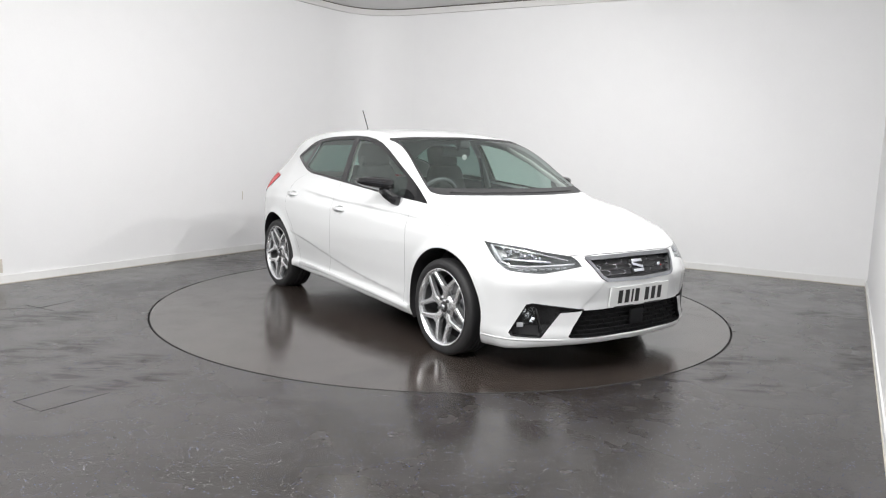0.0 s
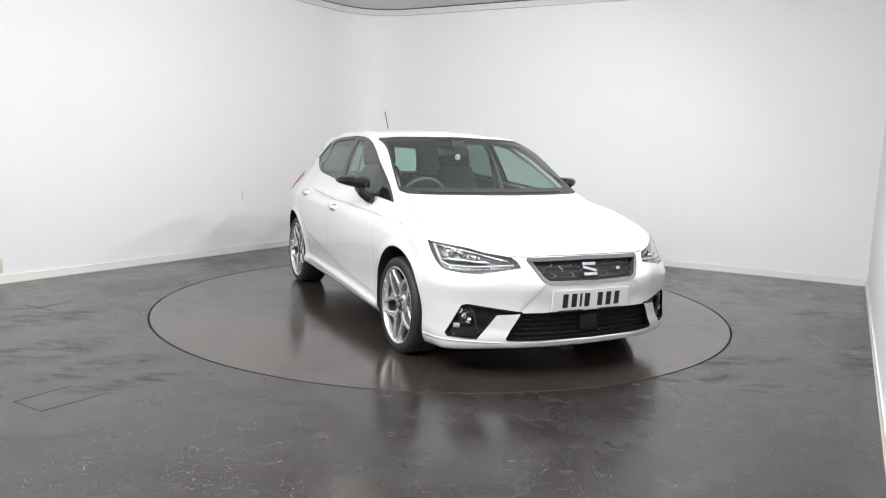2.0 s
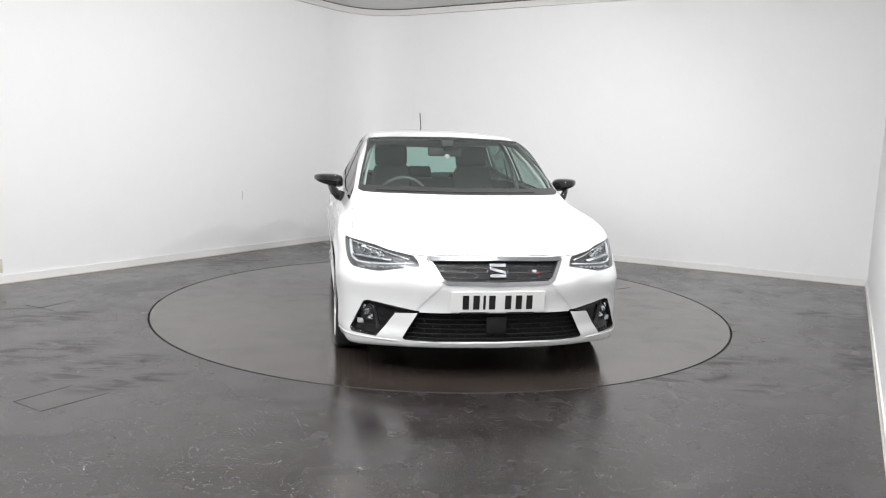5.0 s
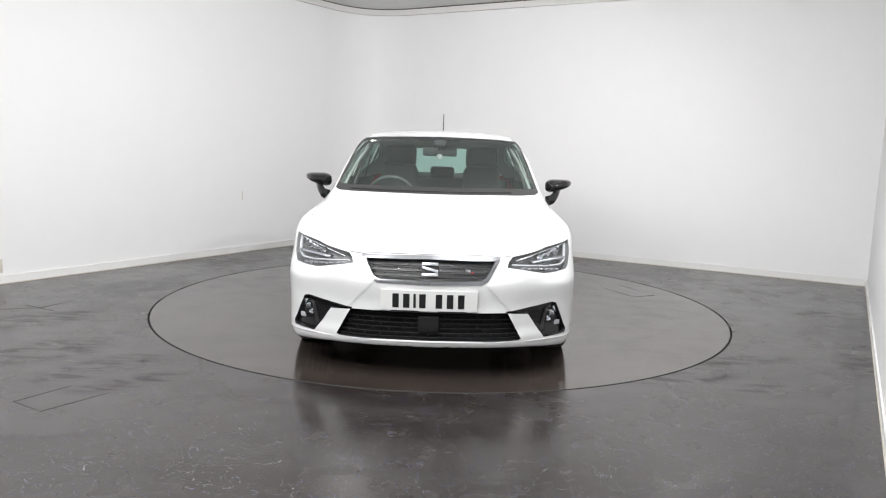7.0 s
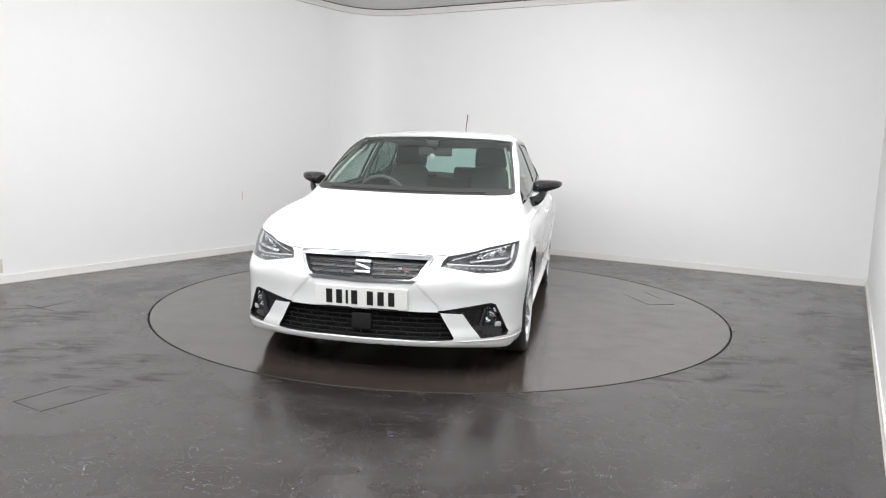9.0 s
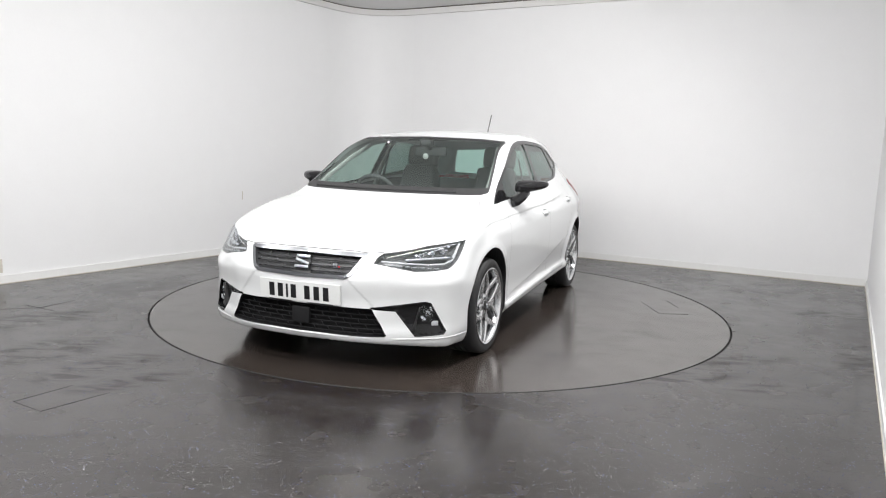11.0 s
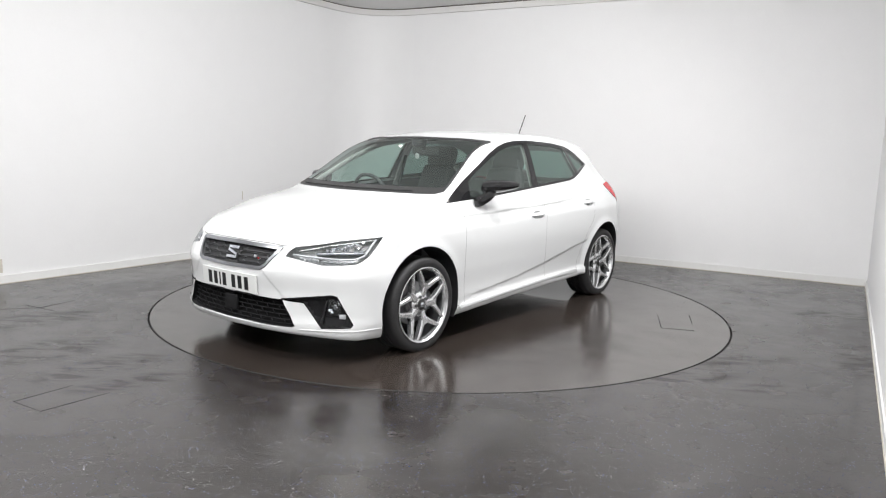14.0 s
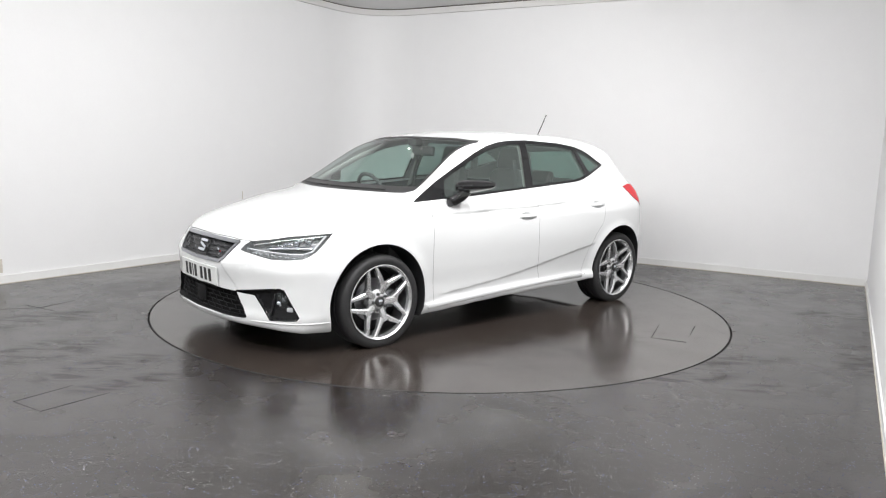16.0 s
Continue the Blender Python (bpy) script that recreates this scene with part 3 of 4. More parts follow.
def runs(faces):
    """the faces, sorted into connected runs; crumbs are left out"""
    left, res = set(faces), []
    while left:
        stack, run = [left.pop()], []
        while stack:
            f = stack.pop()
            run.append(f)
            for v in f.verts:
                for g in v.link_faces:
                    if g in left:
                        left.remove(g)
                        stack.append(g)
        if len(run) > 3:
            res.append(run)
    return sorted(res, key=lambda r: min((f.index for f in r)))


def recess(src, faces, depth, toward=None):
    """a tray behind an opening: walls from the rim and a floor set back"""
    bm, top_v, low_v = bmesh.new(), {}, {}
    fs = set(faces)
    for f in faces:
        for v in f.verts:
            if v not in low_v:
                low_v[v] = bm.verts.new(v.co + (toward * depth if toward is not None else -v.normal * depth))
        try:
            bm.faces.new([low_v[v] for v in f.verts])
        except ValueError:
            pass
    for f in faces:
        for e in f.edges:
            if sum(g in fs for g in e.link_faces) == 1 and not all(abs(v.co.y) < 1e-4 for v in e.verts):
                for v in e.verts:
                    if v not in top_v:
                        top_v[v] = bm.verts.new(v.co - v.normal * 0.001)
                a, b = e.verts
                try:
                    bm.faces.new((top_v[a], top_v[b], low_v[b], low_v[a]))
                except ValueError:
                    pass
    bmesh.ops.recalc_face_normals(bm, faces=bm.faces[:])
    return bm


def mirrored(bm, both=False):
    """the same on the right side; both: the two halves in one mesh"""
    c = bm.copy()
    for v in c.verts:
        v.co.y = -v.co.y
    bmesh.ops.reverse_faces(c, faces=c.faces[:])
    if not both:
        return c
    me = bpy.data.meshes.new("tmp")
    c.to_mesh(me)
    c.free()
    bm.from_mesh(me)
    bpy.data.meshes.remove(me)
    bmesh.ops.remove_doubles(bm, verts=[v for v in bm.verts if abs(v.co.y) < 1e-3], dist=1e-4)
    return bm


def on_side(x, z):
    """y of the body's flank"""
    ys = np.linspace(1.05, 0.2, 1200)
    f = field(np.full_like(ys, x), ys, np.full_like(ys, z))
    return float(ys[np.argmax(f < 0)]) if f.min() < 0 else 0.78


def on_front(y, z):
    xs = np.linspace(1.0, -1.2, 2600)
    f = field(xs, np.full_like(xs, y), np.full_like(xs, z))
    return float(xs[np.argmax(f < 0)])


ARCH_R = 0.364
DLO = [(-0.31, 0.930), (-0.562, 1.071), (-0.72, 1.150), (-0.849, 1.211), (-0.98, 1.270), (-1.119, 1.322), (-1.25, 1.352), (-1.392, 1.369), (-1.594, 1.376),
       (-1.978, 1.362), (-2.194, 1.338), (-2.30, 1.312), (-2.368, 1.286), (-2.555, 1.190), (-2.535, 1.178), (-2.301, 1.106), (-2.16, 1.066), (-2.06, 1.050), (-1.455, 1.006), (-0.928, 0.968)]
WS = [(-0.1, 0.986), (0.35, 0.986), (0.60, 0.985), (0.690, 0.988), (0.722, 1.002), (0.710, 1.05), (0.675, 1.17), (0.618, 1.345), (0.600, 1.362), (0.45, 1.374), (0.0, 1.384), (-0.1, 1.384)]
LAMP = [(-0.232, 0.642), (-0.205, 0.674), (-0.170, 0.697), (0.0, 0.721), (0.09, 0.738), (0.345, 0.764), (0.30, 0.700), (0.262, 0.655), (0.225, 0.628), (0.19, 0.611), (0.09, 0.602), (-0.01, 0.601), (-0.12, 0.622)]
FOG = [(-0.254, 0.396), (0.04, 0.432), (0.078, 0.424), (0.174, 0.256), (0.158, 0.236), (-0.014, 0.229), (-0.120, 0.374), (-0.254, 0.385)]
GRILLE = [(-0.1, 0.700), (0.386, 0.692), (0.396, 0.682), (0.330, 0.572), (0.292, 0.550), (0.0, 0.545), (-0.1, 0.545)]
INTAKE = [(-0.1, 0.391), (0.445, 0.388), (0.528, 0.236), (0.515, 0.228), (0.0, 0.224), (-0.1, 0.224)]
TAIL = [(-2.75, 1.002), (-2.86, 1.018), (-3.3, 1.01), (-3.3, 0.83), (-2.955, 0.83), (-2.835, 0.90)]
FRONT_GLASS = [(-0.60, 0.962), (-0.630, 1.074), (-0.72, 1.125), (-0.849, 1.182), (-0.98, 1.237), (-1.119, 1.288), (-1.25, 1.320), (-1.392, 1.340), (-1.497, 1.346), (-1.432, 1.020), (-0.928, 0.984)]
REAR_GLASS = [(-1.520, 1.030), (-1.572, 1.350), (-1.978, 1.338), (-2.150, 1.318), (-2.232, 1.112), (-2.13, 1.080), (-2.05, 1.066)]
QUARTER = [(-2.215, 1.308), (-2.30, 1.288), (-2.36, 1.266), (-2.515, 1.188), (-2.300, 1.126)]
SHUT_A = [(-0.437, 0.90), (-0.424, 0.80), (-0.424, 0.60), (-0.44, 0.40), (-0.458, 0.240)]
SHUT_B = [(-1.500, 1.00), (-1.498, 0.88), (-1.478, 0.73), (-1.505, 0.42), (-1.545, 0.292)]
SHUT_C = [(-2.12, 1.055), (-2.30, 0.98), (-2.335, 0.88), (-2.30, 0.72), (-2.205, 0.62), (-2.13, 0.50), (-2.09, 0.40), (-2.06, 0.300)]
DOOR_F = SHUT_A + SHUT_B[::-1] + [(-0.9, 0.96)]
DOOR_R = SHUT_B + SHUT_C[::-1]
SILL_LINE = [(-0.36, 0.236), (-1.08, 0.271), (-1.54, 0.288), (-2.1, 0.294)]
BONNET_SIDE = [(-0.24, 0.705), (-0.065, 0.765), (0.08, 0.79), (0.216, 0.785), (0.33, 0.79)]
BONNET = BONNET_SIDE + [(0.55, 0.62), (0.715, 0.455), (0.745, 0.39), (0.78, -0.1), (-0.24, -0.1)]
CUP_F, CUP_R = disc_poly(-1.352, 0.803, 0.075, 24, 0.42), disc_poly(-2.228, 0.862, 0.072, 24, 0.42)


def car_body(car):
    g = shell_grid(130, 181, 56)
    bm = bmesh.new()
    vs = [[bm.verts.new(p) for p in row] for row in g]
    for a, b in zip(vs, vs[1:]):
        for i in range(len(a) - 1):
            bm.faces.new((a[i], a[i + 1], b[i + 1], b[i]))
    bmesh.ops.remove_doubles(bm, verts=bm.verts[:], dist=1e-5)
    bm.faces.ensure_lookup_table()
    rear_pane = [(-0.1, 1.02), (0.54, 1.04), (0.50, 1.20), (0.46, 1.30), (-0.1, 1.325)]
    regions = [  # name, view, outline; the first that holds a face has it
        ("arch", "side", disc_poly(0.012, 0.304, ARCH_R + 0.014, 56)), ("arch", "side", disc_poly(-2.564, 0.308, ARCH_R + 0.006, 56)),
        ("front_glass", "side", FRONT_GLASS), ("rear_glass", "side", REAR_GLASS), ("quarter_glass", "side", QUARTER), ("surround", "side", DLO),
        ("screen", "front", [(y, z + (0.030 if z < 1.03 else 0.0)) for y, z in shrink(WS, 0.014)]), ("screen_edge", "front", WS), ("rear_screen", "back", rear_pane),
        ("lamp", "corner", LAMP), ("fog_lamp", "corner", FOG), ("tail", "side", TAIL),
        ("grille", "front", shrink(GRILLE, 0.020)), ("grille_frame", "front", GRILLE), ("intake", "front", INTAKE),
        ("gap0", "side", stroke(SHUT_A, 0.0022)), ("gap1", "side", stroke(SHUT_B, 0.0022)), ("gap2", "side", stroke(SHUT_C, 0.0018)),
        ("gap3", "side", stroke(SILL_LINE, 0.0025)), ("gap4", "plan", stroke(BONNET_SIDE, 0.003)),
        ("gap5", "front", stroke([(-0.1, 0.7050), (0.3, 0.7030), (0.388, 0.6965), (0.43, 0.6985), (0.475, 0.7030)], 0.0035)), ("cup_f", "side", CUP_F), ("cup_r", "side", CUP_R),
        ("door_f", "side", DOOR_F), ("door_r", "side", DOOR_R), ("bonnet", "plan", BONNET)]
    for name, view, poly in regions:
        # the half's own middle line is no edge to cut along
        cut(bm, view, poly)
    # fold lines, so that creases stay crisp
    crease = [(-2.2, 0.536), (-2.1, 0.522), (-1.82, 0.472), (-1.51, 0.412), (-1.3, 0.379), (-1.08, 0.344), (-0.8, 0.313), (-0.58, 0.293)]
    fold = [(0.20, 0.803), (0.10, 0.820), (0.0, 0.832), (-0.4, 0.845), (-0.86, 0.861), (-1.2, 0.870), (-1.53, 0.880), (-2.0, 0.914)]
    cut(bm, "side", stroke([(x, z + 0.002) for x, z in crease], 0.009))
    cut(bm, "side", stroke([(x, z - 0.004) for x, z in fold], 0.013))
    cut(bm, "front", stroke([(0.318, 0.545), (0.40, 0.457), (0.47, 0.382)], 0.010))
    co = np.array([v.co for v in bm.verts])
    flat = np.abs(co[:, 1]) < 1e-6
    co = settle(co)
    co[flat, 1] = 0.0
    for v, p in zip(bm.verts, co):
        v.co = p
    bm.normal_update()
    bm.faces.index_update()
    got = {}
    boxes = [(min(p[0] for p in q), max(p[0] for p in q), min(p[1] for p in q), max(p[1] for p in q)) for _, _, q in regions]
    for f in bm.faces:
        c = f.calc_center_median()
        name = "body"
        for (nm, view, poly), (x0, x1, y0, y1) in zip(regions, boxes):
            if not in_window(c, view):
                continue
            if view in ("plan",) and f.normal.z < 0.15:
                continue
            if nm.startswith(("door", "cup")) and f.normal.y < 0.2:
                continue
            u, w, _ = DIRS["front" if view == "back" else view]
            a, b = c.dot(u), c.dot(w)
            if x0 <= a <= x1 and y0 <= b <= y1 and inside(poly, a, b):
                name = nm
                break
        if name == "body":
            if f.normal.z < -0.985 and c.z < 0.30:
                name = "under"
            elif c.x > 0.30 and c.z < 0.60:
                name = "bumper"
            elif c.x < -2.75 and c.z < 0.72:
                name = "rear_bumper"
            elif c.x < -2.7 and c.y < 0.62 and c.z < 1.33:
                name = "tailgate"
        got.setdefault(name, []).append(f)

    def pair(name, bm2, material, label="", parent=None):
        a = part(name, bm2.copy(), material, parent or car, label)
        b = part(name, mirrored(bm2), material, parent or car, label)
        bm2.free()
        return a, b

    def whole(name, bm2, material, label="", angle=None):
        return part(name, mirrored(bm2, True), material, car, label, angle=angle)

    whole("body_shell", piece(bm, got["body"]), M["paint"], "glossy white painted steel body")
    whole("bonnet", piece(bm, got["bonnet"]), M["paint"], "glossy white bonnet")
    whole("front_bumper", piece(bm, got["bumper"]), M["paint"], "glossy white front bumper")
    whole("rear_bumper", piece(bm, got["rear_bumper"]), M["paint"])
    whole("tailgate", piece(bm, got["tailgate"]), M["paint"])
    whole("underbody", piece(bm, got["under"]), M["black"], "black plastic underbody")
    for k in range(6):
        for run in runs(got["gap%d" % k]):
            pair("panel_gap", piece(bm, run, shift=-0.004), M["gap"], "dark shut line between panels")
    whole("windscreen", piece(bm, got["screen"], shift=-0.003), M["screen"], "green-tinted windscreen").visible_shadow = False
    whole("windscreen_surround", piece(bm, got["screen_edge"], shift=-0.002), M["black"], "black windscreen edge")
    whole("rear_window", piece(bm, got["rear_screen"], shift=-0.003), M["rear_screen"], "green-tinted rear window").visible_shadow = False
    whole("grille_frame", piece(bm, got["grille_frame"], shift=0.006), M["silver"], "satin silver grille frame")
    fwd = Vector((-1, 0, 0))
    whole("grille_backing", recess(bm, got["grille"], 0.035, fwd), M["grille"], "black grille backing")
    whole("lower_intake", recess(bm, got["intake"], 0.05, fwd), M["intake"], "black lower air intake")
    pair("window_surround", piece(bm, got["surround"], shift=-0.002), M["gloss"], "gloss black window surround")
    doors_f = pair("front_door", piece(bm, got["door_f"]), M["paint"], "white front door")
    doors_r = pair("rear_door", piece(bm, got["door_r"]), M["paint"], "white rear door")
    for key, doors, gl, mm, cup in (("front", doors_f, "front_glass", "side_glass", "cup_f"), ("rear", doors_r, "rear_glass", "privacy", "cup_r")):
        pane = piece(bm, got[gl], shift=-0.008)
        dish = piece(bm, got[cup], inner=-0.016)
        for s, d in zip((1, -1), doors):
            p = part("window_pane", pane.copy() if s > 0 else mirrored(pane), M[mm], d, "tinted door window")
            p.visible_shadow = False
            part("handle_recess", dish.copy() if s > 0 else mirrored(dish), M["paint"], d)
            cx, cz = (-1.352, 0.815) if key == "front" else (-2.228, 0.873)
            h = bmesh.new()
            box(h, (-0.095, -0.012, -0.012), (0.095, 0.008, 0.013), 0.006, 3)
            for v in h.verts:
                y = on_side(cx + v.co.x, cz + v.co.z)
                arch = 0.026 * (1 - min(1, abs(v.co.x) / 0.095) ** 4)
                v.co = Vector((cx + v.co.x, s * (y + v.co.y + arch + 0.002), cz + v.co.z - 0.006 * (v.co.x / 0.095) ** 2))
            if s < 0:
                bmesh.ops.reverse_faces(h, faces=h.faces[:])
            part("door_handle", h, M["paint"], d, "body-coloured door handle")
    for o in pair("quarter_window", piece(bm, got["quarter_glass"], shift=-0.006), M["privacy"], "dark quarter window"):
        o.visible_shadow = False
    # inner lining of the cabin
    light = [f for f in got["body"] + got["surround"] + got["tailgate"] if f.calc_center_median().z > 1.02 and -2.95 < f.calc_center_median().x < -0.28]
    whole("cabin_lining", piece(bm, light, True, -0.03), M["lining"], "pale grey cabin lining")
    cards = [f for k in ("door_f", "door_r", "body", "tailgate") for f in got[k] if 0.25 < f.calc_center_median().z <= 1.02 and -2.9 < f.calc_center_median().x < -0.4]
    pair("door_lining", piece(bm, cards, True, -0.04), M["dash"], "dark grey door lining")
    # headlamps: tray, reflector strips, projectors and a clear lens
    lamp_units(car, bm, got)
    fog_units(car, bm, got)
    pair("tail_lamp", piece(bm, got["tail"], shift=0.004), M["red"], "red tail lamp")
    bm.free()


def bar(bm, pts, r, ry=None, up=Vector((0, 0, 1))):
    """a rounded bar along a line of points"""
    ry = ry or r
    rings = []
    for i, p in enumerate(pts):
        p = Vector(p)
        d = (Vector(pts[min(i + 1, len(pts) - 1)]) - Vector(pts[max(i - 1, 0)])).normalized()
        a = d.cross(up)
        a = a.normalized() if a.length > 1e-4 else Vector((1, 0, 0))
        b = a.cross(d).normalized()
        rings.append([bm.verts.new(p + a * r * math.cos(k * math.pi / 4) + b * ry * math.sin(k * math.pi / 4)) for k in range(8)])
    for q, w in zip(rings, rings[1:]):
        for k in range(8):
            bm.faces.new((q[k], q[(k + 1) % 8], w[(k + 1) % 8], w[k]))
    bm.faces.new(rings[0][::-1])
    bm.faces.new(rings[-1])
    bmesh.ops.recalc_face_normals(bm, faces=bm.faces[:])
    return bm


def on_corner(s, z, back=0.0):
    """point of the front corner at the slanted coordinate s, set back from the skin"""
    ks = np.linspace(1.3, 0.3, 2000)
    f = field((ks - s) * 0.7071, (ks + s) * 0.7071, np.full_like(ks, z))
    k = float(ks[np.argmax(f < 0)]) - back
    return Vector(((k - s) * 0.7071, (k + s) * 0.7071, z))


def flip_side(bm, s):
    if s < 0:
        for v in bm.verts:
            v.co.y = -v.co.y
        bmesh.ops.reverse_faces(bm, faces=bm.faces[:])
    return bm


def lamp_units(car, src, got):
    tray = recess(src, got["lamp"], 0.055)
    lens = piece(src, got["lamp"], shift=0.001)
    for s in (1, -1):
        lamp = part("headlamp", tray.copy() if s > 0 else mirrored(tray), M["lamp_body"], car, "clear-lensed LED headlamp with grey housing")
        o = part("lens", lens.copy() if s > 0 else mirrored(lens), M["lens"], lamp)
        o.visible_shadow = False
        # light guide round the inside, triangular
        ring = [(-0.150, 0.672), (0.02, 0.706), (0.300, 0.745), (0.235, 0.655), (0.18, 0.634), (0.08, 0.632), (-0.185, 0.652)]
        for a, b in zip(ring[2:], ring[3:]):
            pts = [on_corner(a[0] + (b[0] - a[0]) * k / 6, a[1] + (b[1] - a[1]) * k / 6, 0.022) for k in range(7)]
            part("light_guide", flip_side(bar(bmesh.new(), pts, 0.009, 0.006), s), M["guide"], lamp)
        for a, b in zip(ring[:2], ring[1:3]):
            pts = [on_corner(a[0] + (b[0] - a[0]) * k / 6, a[1] + (b[1] - a[1]) * k / 6, 0.022) for k in range(7)]
            part("inner_trim", flip_side(bar(bmesh.new(), pts, 0.004, 0.004), s), M["chrome"], lamp)
        # projectors
        for sc, zc, r in ((0.190, 0.700, 0.017), (0.120, 0.692, 0.016), (0.045, 0.682, 0.014)):
            p = on_corner(sc, zc, 0.035)
            b = lathe(bmesh.new(), [(0.001, 0.005), (r * 0.6, 0.004), (r * 0.9, 0.002), (r, -0.002), (r * 1.1, 0.004), (r * 1.15, -0.02)], "x", 20)
            bmesh.ops.transform(b, matrix=Matrix.Translation(p) @ Matrix.Rotation(radians(38), 4, "Z"), verts=b.verts)
            part("projector", flip_side(b, s), M["reflector"], lamp)
        # bright facets round the projectors
        rng = random.Random(7)
        for k in range(11):
            p = on_corner(0.015 + 0.021 * k, 0.678 + 0.0035 * k + rng.uniform(-0.004, 0.016), 0.026)
            w, h = rng.uniform(0.006, 0.013), rng.uniform(0.004, 0.008)
            b = box(bmesh.new(), (-0.003, -w, -h), (0.003, w, h), 0.001, 1,
                    Matrix.Translation(p) @ Matrix.Rotation(radians(40 + rng.uniform(-30, 30)), 4, "Z") @ Matrix.Rotation(rng.uniform(-0.7, 0.3), 4, "Y") @ Matrix.Rotation(rng.uniform(-0.8, 0.8), 4, "X"))
            part("reflector_facet", flip_side(b, s), M["badge"], lamp)
        # reflector shelf and the row of cubes beneath
        pts = [on_corner(-0.05 + 0.28 * k / 6, 0.661 + 0.010 * k / 6, 0.028) for k in range(7)]
        part("reflector_shelf", flip_side(bar(bmesh.new(), pts, 0.022, 0.009), s), M["badge"], lamp)
        for k in range(7):
            p = on_corner(-0.13 + 0.042 * k, 0.631 - 0.0035 * k, 0.018)
            b = box(bmesh.new(), (-0.008, -0.014, -0.006), (0.008, 0.014, 0.006), 0.002, 1, Matrix.Translation(p) @ Matrix.Rotation(radians(40), 4, "Z"))
            part("indicator_cell", flip_side(b, s), M["cell"], lamp)
    tray.free(), lens.free()


def fog_units(car, src, got):
    tray = recess(src, got["fog_lamp"], 0.022)
    for s in (1, -1):
        fog = part("fog_lamp_panel", tray.copy() if s > 0 else mirrored(tray), M["gloss"], car, "gloss black fog lamp panel")
        edge = [(-0.250, 0.391), (0.05, 0.428), (0.074, 0.420), (0.168, 0.258), (0.154, 0.240), (-0.010, 0.233)]
        pts = []
        for a, b in zip(edge, edge[1:]):
            pts += [on_corner(a[0] + (b[0] - a[0]) * k / 5, a[1] + (b[1] - a[1]) * k / 5, 0.004) for k in range(5)]
        part("panel_rim", flip_side(bar(bmesh.new(), pts, 0.006, 0.005), s), M["gloss"], fog)
        p = on_corner(0.062, 0.355, 0.030)
        turn_m = Matrix.Translation(p) @ Matrix.Rotation(radians(35), 4, "Z")
        shear = Matrix(((1, 0, 0, 0), (0, 0.85, -0.45, 0), (0, 0, 1.25, 0), (0, 0, 0, 1)))
        b = lathe(bmesh.new(), [(0.042, 0.012), (0.040, 0.014), (0.030, 0.0), (0.012, -0.006), (0.001, -0.006)], "x", 24)
        bmesh.ops.transform(b, matrix=turn_m @ shear, verts=b.verts)
        part("fog_reflector", flip_side(b, s), M["chrome_dark"], fog)
        b = lathe(bmesh.new(), [(0.001, 0.022), (0.02, 0.020), (0.042, 0.012)], "x", 24)
        bmesh.ops.transform(b, matrix=turn_m @ shear, verts=b.verts)
        part("fog_lens", flip_side(b, s), M["lens"], fog).visible_shadow = False
        rng = random.Random(3)
        for k in range(6):
            y, z = 0.030 - 0.013 * k + 0.018 * (k % 2), 0.038 - 0.014 * k
            f = box(bmesh.new(), (-0.003, -0.014, -0.011), (0.004, 0.014, 0.011), 0.002, 1,
                    turn_m @ Matrix.Translation((0.010, y, z)) @ Matrix.Rotation(rng.uniform(-0.6, 0.6), 4, "Z") @ Matrix.Rotation(rng.uniform(-0.9, 0.2), 4, "Y") @ Matrix.Rotation(rng.uniform(-0.9, 0.9), 4, "X"))
            part("fog_facet", flip_side(f, s), M["badge"], fog)
        p = on_corner(0.110, 0.300, 0.018)
        b = box(bmesh.new(), (-0.006, -0.020, -0.014), (0.006, 0.020, 0.014), 0.004, 2, Matrix.Translation(p) @ Matrix.Rotation(radians(35), 4, "Z"))
        part("daytime_lamp", flip_side(b, s), M["guide"], fog)
        # blade across the panel
        pts = [on_corner(0.02 - 0.006 * k, 0.395 - 0.023 * k, 0.016) for k in range(7)]
        part("panel_blade", flip_side(bar(bmesh.new(), pts, 0.016, 0.004), s), M["black"], fog)
    tray.free()


